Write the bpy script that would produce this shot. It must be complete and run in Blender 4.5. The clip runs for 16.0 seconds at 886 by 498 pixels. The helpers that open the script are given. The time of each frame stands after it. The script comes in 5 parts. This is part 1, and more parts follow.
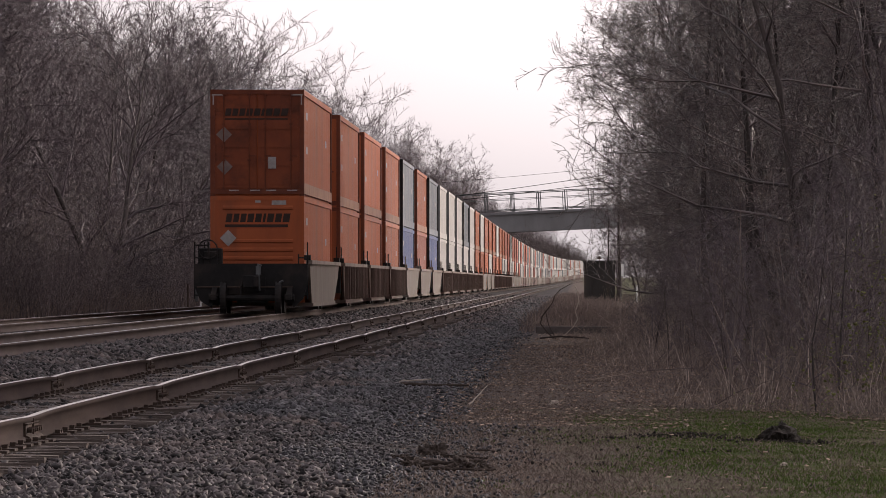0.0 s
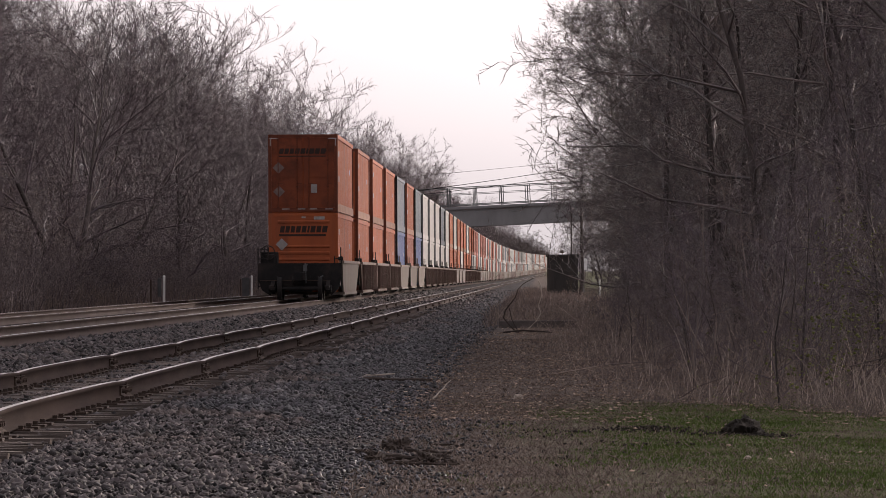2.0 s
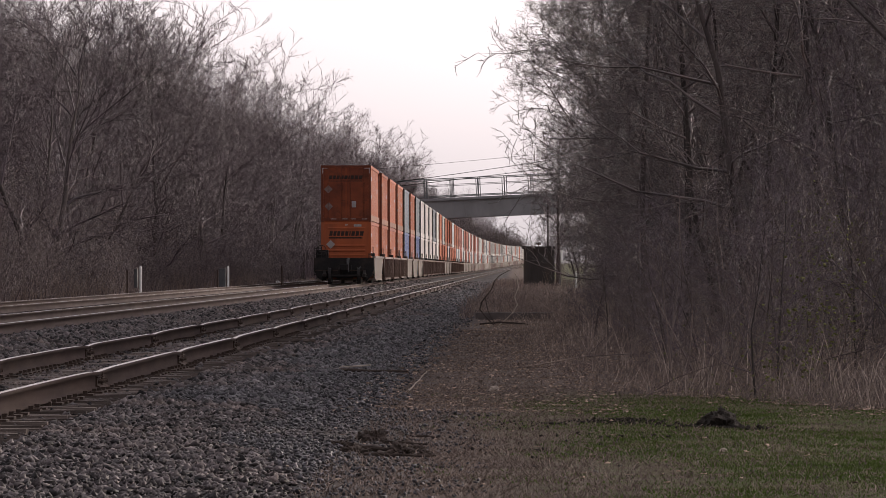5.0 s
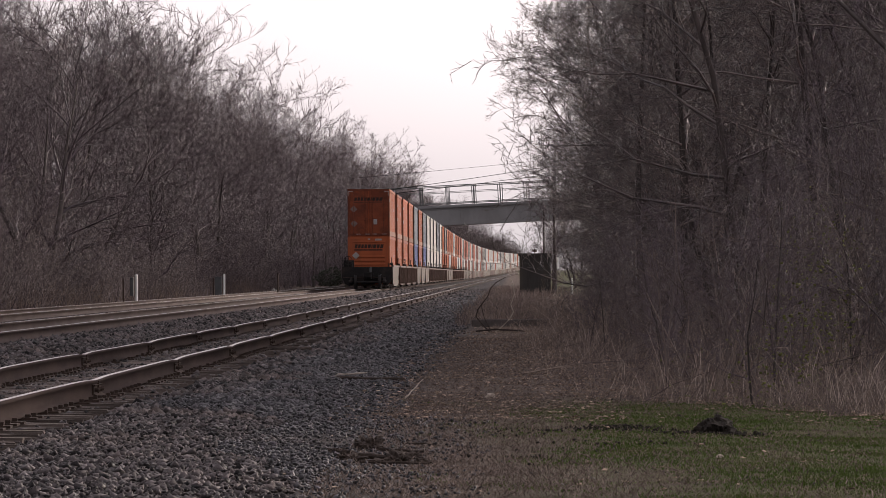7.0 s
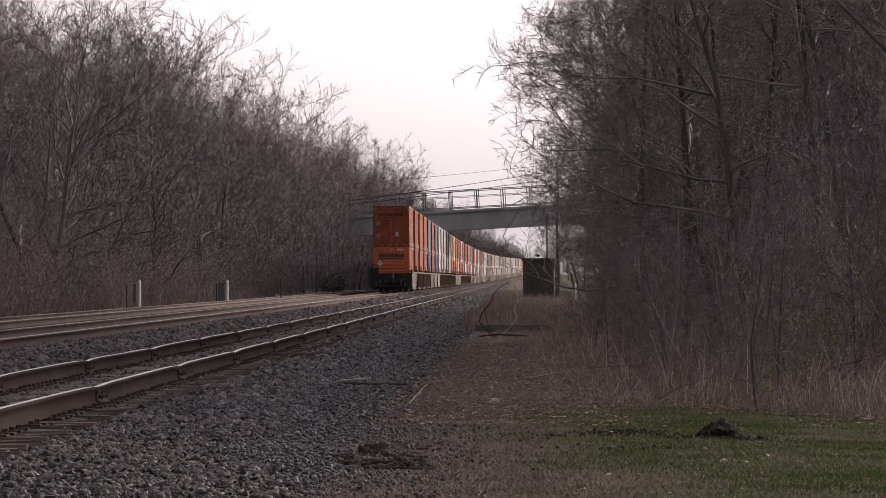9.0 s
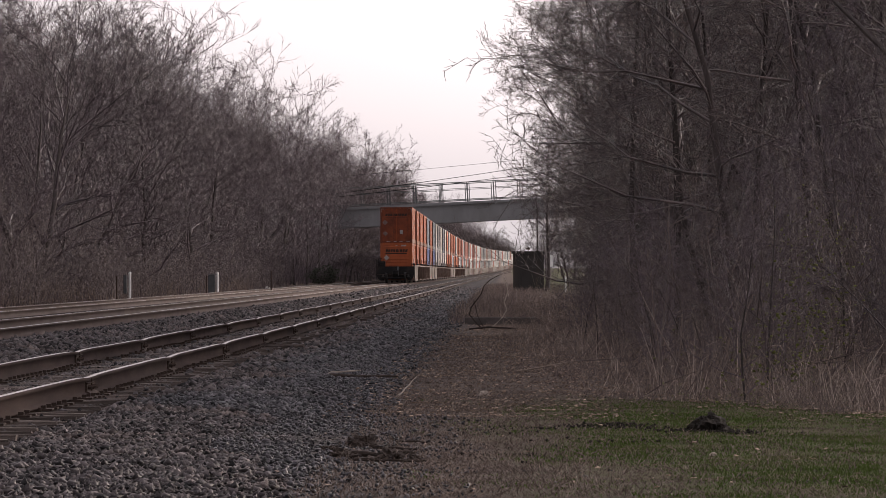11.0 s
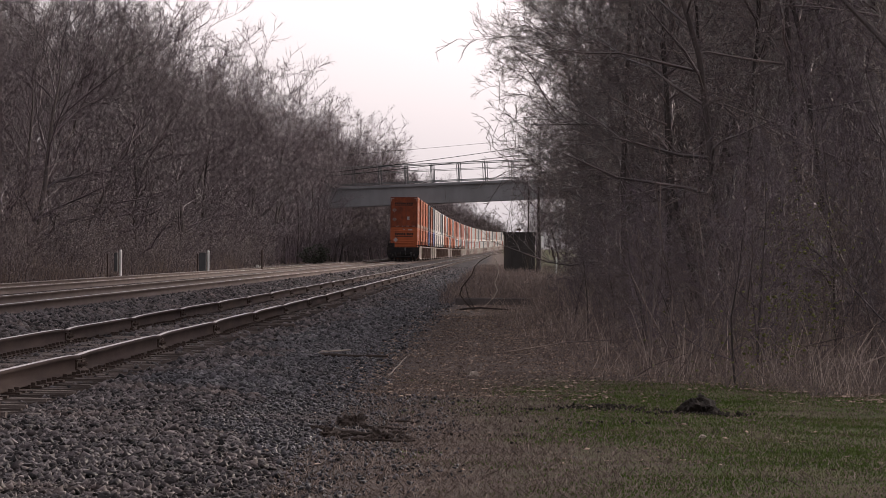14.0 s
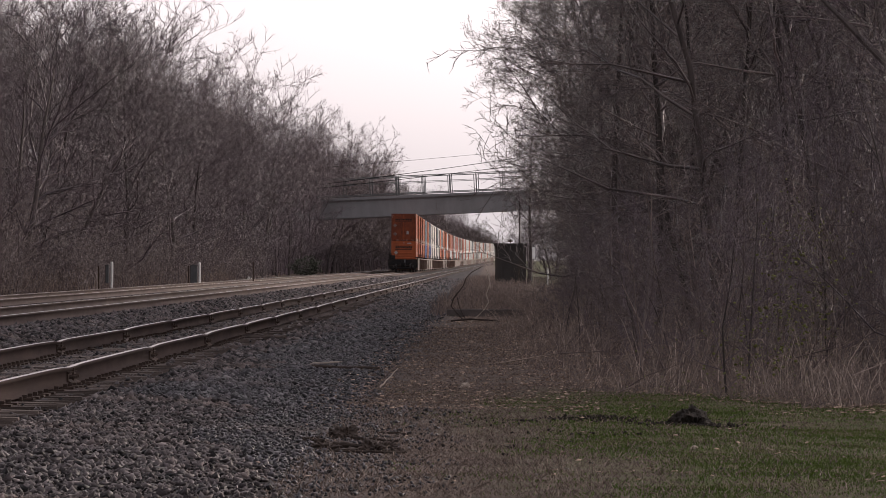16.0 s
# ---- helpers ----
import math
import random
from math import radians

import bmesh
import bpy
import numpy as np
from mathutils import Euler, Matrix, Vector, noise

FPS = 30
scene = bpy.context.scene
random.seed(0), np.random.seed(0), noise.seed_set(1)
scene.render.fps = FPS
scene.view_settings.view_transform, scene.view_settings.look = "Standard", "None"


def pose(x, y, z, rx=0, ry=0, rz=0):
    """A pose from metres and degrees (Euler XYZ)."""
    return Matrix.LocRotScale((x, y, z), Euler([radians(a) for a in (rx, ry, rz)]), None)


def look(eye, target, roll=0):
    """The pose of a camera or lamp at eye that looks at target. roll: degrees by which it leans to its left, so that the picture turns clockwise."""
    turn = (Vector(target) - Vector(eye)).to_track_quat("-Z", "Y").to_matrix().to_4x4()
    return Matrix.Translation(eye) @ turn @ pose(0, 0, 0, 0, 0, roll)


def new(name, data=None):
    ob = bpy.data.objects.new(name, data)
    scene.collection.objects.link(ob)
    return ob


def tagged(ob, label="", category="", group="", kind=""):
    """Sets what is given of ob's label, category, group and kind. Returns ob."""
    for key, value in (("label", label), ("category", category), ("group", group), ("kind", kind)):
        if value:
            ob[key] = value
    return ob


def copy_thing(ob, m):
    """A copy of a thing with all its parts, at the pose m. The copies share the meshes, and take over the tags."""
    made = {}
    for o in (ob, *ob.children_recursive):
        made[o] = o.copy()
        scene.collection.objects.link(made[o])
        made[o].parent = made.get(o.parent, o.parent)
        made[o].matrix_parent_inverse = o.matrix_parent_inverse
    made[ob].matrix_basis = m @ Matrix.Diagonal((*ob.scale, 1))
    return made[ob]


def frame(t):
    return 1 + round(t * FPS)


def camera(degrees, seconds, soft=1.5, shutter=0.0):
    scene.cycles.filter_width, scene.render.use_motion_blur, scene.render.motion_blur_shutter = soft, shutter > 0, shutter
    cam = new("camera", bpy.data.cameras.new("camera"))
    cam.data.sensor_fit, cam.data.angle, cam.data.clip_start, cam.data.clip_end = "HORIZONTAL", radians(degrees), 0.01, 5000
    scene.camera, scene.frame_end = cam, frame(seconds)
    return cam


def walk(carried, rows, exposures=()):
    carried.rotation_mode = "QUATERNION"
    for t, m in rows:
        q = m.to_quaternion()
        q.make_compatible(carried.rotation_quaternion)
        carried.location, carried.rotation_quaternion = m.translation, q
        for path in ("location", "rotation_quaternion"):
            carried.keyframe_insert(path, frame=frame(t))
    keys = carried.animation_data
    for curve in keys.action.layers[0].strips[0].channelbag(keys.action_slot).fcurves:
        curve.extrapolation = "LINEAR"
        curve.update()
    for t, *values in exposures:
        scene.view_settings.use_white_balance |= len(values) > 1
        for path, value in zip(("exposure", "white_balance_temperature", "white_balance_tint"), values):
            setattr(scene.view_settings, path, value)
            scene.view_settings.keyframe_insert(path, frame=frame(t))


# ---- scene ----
EYE = (0.0, 0.0, 1.3)
cam = camera(9.8, 16.0, soft=0.75)
PATH = [
    (0.0, -0.0000, 0.3571, 0.000),
    (0.5, -0.0628, 0.2510, -0.093),
    (1.0, -0.1722, 0.2160, -0.068),
    (1.5, -0.2932, 0.2445, -0.073),
    (2.0, -0.4113, 0.2951, -0.207),
    (2.5, -0.5088, 0.3472, -0.149),
    (3.0, -0.5738, 0.3567, -0.164),
    (3.5, -0.6400, 0.3006, -0.057),
    (4.0, -0.6670, 0.2152, -0.032),
    (6.5, -0.7152, 0.1964, -0.104),
    (7.0, -0.7159, 0.2818, -0.225),
    (7.5, -0.7314, 0.3349, -0.335),
    (8.0, -0.7147, 0.3460, -0.574),
    (8.5, -0.6885, 0.3715, -0.492),
    (9.0, -0.6812, 0.3393, -0.421),
    (11.5, -0.8140, 0.2476, -0.049),
    (12.0, -0.8242, 0.2278, 0.070),
    (12.5, -0.8746, 0.1730, -0.000),
    (13.0, -0.8876, 0.1073, 0.108),
    (13.5, -0.9076, 0.0644, 0.222),
    (14.0, -0.8891, 0.0383, 0.267),
    (14.5, -0.8904, 0.0147, 0.467),
    (15.0, -0.9223, 0.0599, 0.558),
    (15.5, -0.9348, 0.1059, 0.288),
    (16.0, -0.9856, 0.1652, 0.150),
]


def aim(yaw, pitch, roll):
    return pose(*EYE, 90 + pitch, 0, yaw) @ pose(0, 0, 0, 0, 0, roll)


walk(cam, [(t, aim(a, b, c)) for t, a, b, c in PATH], exposures=[(0.0, 1.45), (16.0, 1.45)])

# ---- world, sun, exposure ----
SUN_AZ, SUN_EL = 38.0, 13.0      # degrees to the right of the way ahead, and up
world = bpy.data.worlds.new("sky")
scene.world = world
world.use_nodes = True
nt = world.node_tree
bg = nt.nodes["Background"]
sky = nt.nodes.new("ShaderNodeTexSky")
sky.sky_type = "NISHITA"
sky.sun_disc = False
sky.sun_elevation = radians(SUN_EL)
sky.sun_rotation = radians(SUN_AZ)
sky.air_density, sky.dust_density, sky.ozone_density = 1.0, 4.0, 2.0
veil = nt.nodes.new("ShaderNodeMix")
veil.data_type = "RGBA"
veil.inputs["Factor"].default_value = 0.66
veil.inputs["B"].default_value = (1.5, 1.408, 1.5, 1)
grey = nt.nodes.new("ShaderNodeHueSaturation")      # thin cloud takes the colour out of the sky
grey.inputs["Saturation"].default_value = 0.22
tint = nt.nodes.new("ShaderNodeMix")
tint.data_type, tint.blend_type = "RGBA", "MULTIPLY"
tint.inputs["Factor"].default_value = 1.0
tint.inputs["B"].default_value = (1.02, 0.927, 0.985, 1)
nt.links.new(sky.outputs["Color"], grey.inputs["Color"])
nt.links.new(grey.outputs["Color"], tint.inputs["A"])
nt.links.new(tint.outputs["Result"], veil.inputs["A"])
nt.links.new(veil.outputs["Result"], bg.inputs["Color"])
bg.inputs["Strength"].default_value = 0.15
sun = new("sun", bpy.data.lights.new("sun", "SUN"))
sun.data.energy, sun.data.angle, sun.data.color = 0.75, radians(6), (1.0, 0.86, 0.72)
az, el = radians(SUN_AZ), radians(SUN_EL)
sun.matrix_world = look((0, 0, 60), (-math.sin(az) * math.cos(el), -math.cos(az) * math.cos(el), 60 - math.sin(el)))


# ---- materials ----
def mat(name, c1, c2=None, scale=3.0, rough=0.8, metal=0.0, bump=0.0, bump_scale=None, c3=None, scale3=0.4, amount3=0.5,
        stretch=(1, 1, 1), per_object=0.0, per_island=0.0, gloss=0.12):
    """Two colours mixed by a fine noise, a third by a broad one, with relief."""
    m = bpy.data.materials.new(name)
    m.use_nodes = True
    t = m.node_tree
    b = t.nodes["Principled BSDF"]
    b.inputs["Roughness"].default_value = rough
    b.inputs["Metallic"].default_value = metal
    b.inputs["Specular IOR Level"].default_value = gloss
    c2 = c2 or tuple(v * 0.7 for v in c1)
    co = t.nodes.new("ShaderNodeTexCoord")
    mp = t.nodes.new("ShaderNodeMapping")
    mp.inputs["Scale"].default_value = stretch
    t.links.new(co.outputs["Object"], mp.inputs["Vector"])

    def field(s, detail=6.0):
        n = t.nodes.new("ShaderNodeTexNoise")
        n.inputs["Scale"].default_value = s
        n.inputs["Detail"].default_value = detail
        n.inputs["Roughness"].default_value = 0.65
        t.links.new(mp.outputs["Vector"], n.inputs["Vector"])
        return n.outputs["Fac"]

    def ramp(src, lo, hi):
        r = t.nodes.new("ShaderNodeMapRange")
        r.inputs["From Min"].default_value, r.inputs["From Max"].default_value = lo, hi
        t.links.new(src, r.inputs["Value"])
        return r.outputs["Result"]

    def mix(fac, a, bb):
        x = t.nodes.new("ShaderNodeMix")
        x.data_type = "RGBA"
        t.links.new(fac, x.inputs["Factor"])
        for key, v in (("A", a), ("B", bb)):
            if isinstance(v, tuple):
                x.inputs[key].default_value = (*v, 1)
            else:
                t.links.new(v, x.inputs[key])
        return x.outputs["Result"]

    col = mix(ramp(field(scale), 0.35, 0.65), c1, c2)
    if c3:
        r = ramp(field(scale3), 0.5, 0.68)
        k = t.nodes.new("ShaderNodeMath")
        k.operation = "MULTIPLY"
        k.inputs[1].default_value = amount3
        t.links.new(r, k.inputs[0])
        col = mix(k.outputs[0], col, c3)
    for use, node, out in ((per_object, "ShaderNodeObjectInfo", "Random"), (per_island, "ShaderNodeNewGeometry", "Random Per Island")):
        if use:
            o = t.nodes.new(node)
            r = t.nodes.new("ShaderNodeMapRange")
            r.inputs["To Min"].default_value, r.inputs["To Max"].default_value = 1 - use, 1 + use
            t.links.new(o.outputs[out], r.inputs["Value"])
            h = t.nodes.new("ShaderNodeHueSaturation")
            t.links.new(r.outputs["Result"], h.inputs["Value"])
            t.links.new(col, h.inputs["Color"])
            col = h.outputs["Color"]
    t.links.new(col, b.inputs["Base Color"])
    if bump:
        bu = t.nodes.new("ShaderNodeBump")
        bu.inputs["Strength"].default_value = bump
        bu.inputs["Distance"].default_value = 0.02
        t.links.new(field(bump_scale or scale * 4), bu.inputs["Height"])
        t.links.new(bu.outputs["Normal"], b.inputs["Normal"])
    return m


M_BARK = mat("bark", (0.085, 0.069, 0.064), (0.046, 0.038, 0.036), 5, 0.9, bump=0.5, c3=(0.12, 0.103, 0.09), scale3=0.8, stretch=(1, 1, 0.25), per_object=0.3)
M_TWIG = mat("twig_bark", (0.124, 0.092, 0.1), (0.063, 0.048, 0.054), 2, 0.55, c3=(0.16, 0.125, 0.12), scale3=0.3, per_object=0.3, per_island=0.4, gloss=0.2)
M_THICKET = mat("brown_thicket_bark", (0.16, 0.12, 0.106), (0.075, 0.056, 0.052), 1.5, 0.5, c3=(0.22, 0.17, 0.14), scale3=0.35, per_object=0.25, per_island=0.45, gloss=0.25)
M_VERGETWIG = mat("brown_twig_bark", (0.124, 0.09, 0.082), (0.056, 0.042, 0.041), 2, 0.42, c3=(0.18, 0.138, 0.115), scale3=0.3, per_object=0.3, per_island=0.55, gloss=0.5)
# bark paled to put distance haze into left thickets and far wood
M_HAZYSCRUB = mat("hazy_grey_brown_scrub", (0.19, 0.152, 0.146), (0.105, 0.083, 0.082), 1.5, 0.7, c3=(0.25, 0.205, 0.185), scale3=0.3, per_object=0.3, per_island=0.5)
M_PALESTALK = mat("pale_stalk", (0.46, 0.375, 0.315), (0.30, 0.235, 0.195), 1.5, 0.8, per_island=0.4)
M_STALK = mat("dry_stalk", (0.215, 0.165, 0.145), (0.11, 0.085, 0.078), 1.5, 0.8, c3=(0.40, 0.30, 0.22), scale3=0.5, per_island=0.45)
M_BALLAST = mat("ballast_stone", (0.102, 0.086, 0.083), (0.037, 0.031, 0.032), 6, 0.65, bump=0.4, bump_scale=60, c3=(0.13, 0.096, 0.08), scale3=0.35, per_island=0.95, gloss=0.15)
M_FINEBALLAST = mat("dark_fine_ballast", (0.06, 0.053, 0.057), (0.022, 0.02, 0.023), 6, 0.55, bump=0.4, bump_scale=60, c3=(0.085, 0.068, 0.062), scale3=0.4, per_island=0.9, gloss=0.3)
M_MAINSIDE = mat("brown_rail", (0.135, 0.101, 0.088), (0.092, 0.069, 0.061), 3, 0.85, bump=0.2, stretch=(1, 0.15, 1), gloss=0.05)
M_DULLTOP = mat("dull_rail_head", (0.46, 0.40, 0.37), (0.32, 0.27, 0.245), 3, 0.4, 0.8, stretch=(4, 0.05, 4))
M_RAILSIDE = mat("rusty_rail", (0.068, 0.048, 0.043), (0.04, 0.029, 0.026), 3, 0.9, bump=0.3, stretch=(1, 0.15, 1), c3=(0.09, 0.06, 0.045), scale3=0.5, gloss=0.04)
M_RAILTOP = mat("polished_rail_head", (0.42, 0.38, 0.36), (0.30, 0.26, 0.24), 3, 0.32, 0.9, stretch=(4, 0.05, 4))
M_TIE = mat("weathered_tie", (0.135, 0.105, 0.09), (0.065, 0.05, 0.045), 4, 0.9, bump=0.6, stretch=(0.4, 4, 4), c3=(0.2, 0.17, 0.15), scale3=1.2, per_object=0.35)
M_IRON = mat("rusty_iron", (0.10, 0.066, 0.052), (0.05, 0.036, 0.03), 8, 0.8, 0.2, bump=0.3)
M_ORANGE = mat("orange_paint", (0.375, 0.1, 0.04), (0.31, 0.082, 0.034), 0.8, 0.55, bump=0.05, c3=(0.24, 0.088, 0.05), scale3=0.6, amount3=0.85, stretch=(2, 2, 0.22), per_object=0.22, gloss=0.03)
M_SOOTY = mat("sooty_orange_paint", (0.22, 0.062, 0.03), (0.15, 0.045, 0.026), 1.2, 0.6, bump=0.05, c3=(0.07, 0.03, 0.022), scale3=0.9, amount3=0.8, gloss=0.03)
# a darker orange for the lower tail box's front wall and ribs
M_DARKORANGE = mat("dark_orange_paint", (0.33, 0.09, 0.038), (0.26, 0.072, 0.034), 1.0, 0.6, bump=0.05, c3=(0.17, 0.06, 0.036), scale3=0.8, amount3=0.7, stretch=(1.5, 1.5, 0.4), gloss=0.03)
M_RED = mat("brick_red_paint", (0.37, 0.125, 0.085), (0.30, 0.10, 0.07), 0.8, 0.55, bump=0.05, c3=(0.26, 0.08, 0.05), scale3=0.5, per_object=0.2, gloss=0.03)
M_GREY = mat("grey_paint", (0.13, 0.15, 0.17), (0.10, 0.11, 0.125), 0.8, 0.5, bump=0.05, c3=(0.2, 0.19, 0.18), scale3=0.5, per_object=0.25, gloss=0.03)
M_BLUE = mat("blue_paint", (0.06, 0.09, 0.22), (0.05, 0.07, 0.17), 0.8, 0.5, bump=0.05, c3=(0.1, 0.1, 0.16), scale3=0.5, gloss=0.03)
M_WHITE = mat("white_paint", (0.52, 0.49, 0.45), (0.43, 0.4, 0.365), 0.8, 0.5, bump=0.05, c3=(0.42, 0.36, 0.3), scale3=0.6, amount3=0.6, per_object=0.1, gloss=0.03)
M_DARKFRAME = mat("dark_red_frame", (0.16, 0.045, 0.022), (0.10, 0.03, 0.018), 2, 0.6)
M_BLACK = mat("black_paint", (0.018, 0.0155, 0.015), (0.01, 0.009, 0.009), 3, 0.6, c3=(0.05, 0.036, 0.03), scale3=1.4, amount3=0.5, gloss=0.12)
M_LETTER = mat("dark_lettering", (0.045, 0.025, 0.02), (0.03, 0.02, 0.016), 3, 0.6)
M_SOOTSTICKER = mat("sooty_sticker", (0.19, 0.14, 0.125), (0.13, 0.09, 0.08), 5, 0.7)
M_PALERAIL = mat("faded_orange_rail", (0.30, 0.15, 0.09), (0.22, 0.10, 0.06), 2, 0.6, c3=(0.2, 0.12, 0.09), scale3=0.7, per_object=0.2, gloss=0.03)
M_STICKER = mat("pale_sticker", (0.34, 0.31, 0.29), (0.24, 0.21, 0.2), 5, 0.6)
M_WELLBROWN = mat("brown_car_paint", (0.14, 0.092, 0.074), (0.10, 0.066, 0.055), 1.5, 0.7, bump=0.1, c3=(0.17, 0.13, 0.1), scale3=0.8, per_object=0.25, gloss=0.03)
M_WELLGREY = mat("grey_car_paint", (0.2, 0.165, 0.138), (0.135, 0.108, 0.09), 1.2, 0.65, bump=0.1, c3=(0.12, 0.085, 0.065), scale3=0.9, stretch=(2, 2, 0.5), per_object=0.15, gloss=0.03)
# top chords: pale sunlit highlight put into the colour
M_SUNLITTOP = mat("sunlit_car_top", (0.26, 0.21, 0.18), (0.19, 0.15, 0.125), 1.5, 0.8, c3=(0.12, 0.085, 0.07), scale3=0.8, gloss=0.03)
M_EVERGREEN = mat("evergreen_leaf", (0.05, 0.056, 0.036), (0.03, 0.034, 0.022), 1, 0.6, per_island=0.4)
M_CONCRETE = mat("bridge_concrete", (0.23, 0.225, 0.225), (0.19, 0.185, 0.185), 0.6, 0.85, bump=0.2, c3=(0.14, 0.135, 0.13), scale3=0.25, stretch=(1, 1, 0.4))
M_STEEL = mat("grey_steel", (0.14, 0.14, 0.14), (0.09, 0.09, 0.09), 2, 0.6, 0.3)
M_HUT = mat("weathered_dark_metal", (0.055, 0.05, 0.046), (0.035, 0.032, 0.03), 2, 0.8, bump=0.2, c3=(0.09, 0.07, 0.055), scale3=1.0, stretch=(3, 3, 0.4))
M_HEADWALL = mat("mossy_concrete", (0.12, 0.1, 0.092), (0.07, 0.06, 0.056), 4, 0.9, bump=0.4, c3=(0.09, 0.075, 0.055), scale3=1.5)
M_WOOD = mat("rotten_wood", (0.07, 0.052, 0.042), (0.03, 0.023, 0.02), 8, 0.9, bump=0.6, stretch=(1, 1, 4))
M_PALEWOOD = mat("bleached_branch", (0.42, 0.36, 0.30), (0.28, 0.23, 0.19), 6, 0.8, bump=0.3)
M_SOIL = mat("black_soil", (0.035, 0.028, 0.023), (0.018, 0.015, 0.013), 25, 0.95, bump=0.8)
M_LITTER = mat("dead_leaf", (0.36, 0.265, 0.2), (0.18, 0.125, 0.095), 4, 0.7, per_island=0.5)
M_GRASS = mat("grass_blade", (0.067, 0.1, 0.018), (0.05, 0.074, 0.015), 1.2, 0.6, c3=(0.11, 0.1, 0.045), scale3=0.9, amount3=0.6, per_island=0.22, gloss=0.02)
M_DEADGRASS = mat("dead_grass_blade", (0.185, 0.14, 0.115), (0.105, 0.08, 0.068), 2, 0.8, per_island=0.5)
M_LEAF = mat("young_leaf", (0.16, 0.16, 0.045), (0.11, 0.115, 0.035), 2, 0.6, per_island=0.3)
M_WHITEPOST = mat("white_plastic", (0.78, 0.77, 0.74), (0.66, 0.65, 0.62), 4, 0.5)
M_CABINET = mat("grey_cabinet_paint", (0.1, 0.1, 0.1), (0.075, 0.075, 0.075), 3, 0.6)
M_WIRE = mat("black_cable", (0.02, 0.02, 0.02), None, 3, 0.6)


# ---- shapes ----
def bm_box(bm, x0, x1, y0, y1, z0, z1, m=None):
    c = [(x, y, z) for z in (z0, z1) for y in (y0, y1) for x in (x0, x1)]
    v = [bm.verts.new((m @ Vector(p)) if m else p) for p in c]
    for q in ((0, 2, 3, 1), (4, 5, 7, 6), (0, 1, 5, 4), (2, 6, 7, 3), (0, 4, 6, 2), (1, 3, 7, 5)):
        bm.faces.new([v[i] for i in q])
    return v


def bm_prism(bm, outline, y0, y1, axis="y"):
    """A closed outline of (a, b) pairs drawn out along one axis."""
    def at(a, b, c):
        return (a, c, b) if axis == "y" else (c, a, b) if axis == "x" else (a, b, c)
    lo = [bm.verts.new(at(a, b, y0)) for a, b in outline]
    hi = [bm.verts.new(at(a, b, y1)) for a, b in outline]
    n = len(outline)
    bm.faces.new(lo)
    bm.faces.new(hi[::-1])
    for i in range(n):
        j = (i + 1) % n
        bm.faces.new((lo[j], lo[i], hi[i], hi[j]))


def bm_tube(bm, p, q, r0, r1=None, sides=8):
    p, q = Vector(p), Vector(q)
    r1 = r0 if r1 is None else r1
    d = (q - p).normalized()
    u = d.orthogonal().normalized()
    w = d.cross(u)
    ring = [[bm.verts.new(c + r * (math.cos(a) * u + math.sin(a) * w)) for a in (2 * math.pi * i / sides for i in range(sides))] for c, r in ((p, r0), (q, r1))]
    for i in range(sides):
        j = (i + 1) % sides
        bm.faces.new((ring[0][i], ring[0][j], ring[1][j], ring[1][i]))
    bm.faces.new(ring[0][::-1])
    bm.faces.new(ring[1])


def mesh_of(name, bm, material, bevel=0.0):
    if bevel:
        bmesh.ops.bevel(bm, geom=list(bm.edges), offset=bevel, segments=1, affect="EDGES", profile=0.5)
    bmesh.ops.recalc_face_normals(bm, faces=list(bm.faces))
    me = bpy.data.meshes.new(name)
    bm.to_mesh(me)
    bm.free()
    for m in material if isinstance(material, (list, tuple)) else [material]:
        me.materials.append(m)
    return me


def part(name, bm, material, parent=None, label="", bevel=0.0):
    me = bm if isinstance(bm, bpy.types.Mesh) else mesh_of(name, bm, material, bevel)
    ob = new(name, me)
    ob.parent = parent
    if label:
        ob["label"] = label
    return ob


def raw_mesh(name, verts, faces, material):
    """A mesh from numpy arrays; faces all of one size."""
    me = bpy.data.meshes.new(name)
    n, k = faces.shape
    me.vertices.add(len(verts))
    me.vertices.foreach_set("co", np.ascontiguousarray(verts, dtype=np.float32).ravel())
    me.loops.add(n * k)
    me.loops.foreach_set("vertex_index", np.ascontiguousarray(faces, dtype=np.int32).ravel())
    me.polygons.add(n)
    me.polygons.foreach_set("loop_start", np.arange(0, n * k, k, dtype=np.int32))
    me.polygons.foreach_set("loop_total", np.full(n, k, dtype=np.int32))
    me.update(calc_edges=True)
    me.materials.append(material)
    return me


# ---- plan: the tracks run ahead and a little to the right ----
def main_x(y):
    return -5.13 + 0.0257 * (y - 142.7) + 6e-6 * max(0.0, y - 560.0) ** 2


def main_dx(y):
    return 0.0257 + 1.2e-5 * max(0.0, y - 560.0)


def siding_x(y):
    return main_x(y) + 4.05 - 0.0015 * max(0.0, 110.0 - y)


def far_x(y):
    return main_x(y) - 4.3


def rise(y):
    return 2.5 * min(1.0, max(0.0, (y - 700.0) / 1300.0)) ** 2


RAIL_MAIN, RAIL_SIDING, RAIL_FAR = 0.42, 0.30, 0.37   # heights of the rail heads


def smooth(a, b, v):
    t = min(1.0, max(0.0, (v - a) / (b - a)))
    return t * t * (3 - 2 * t)


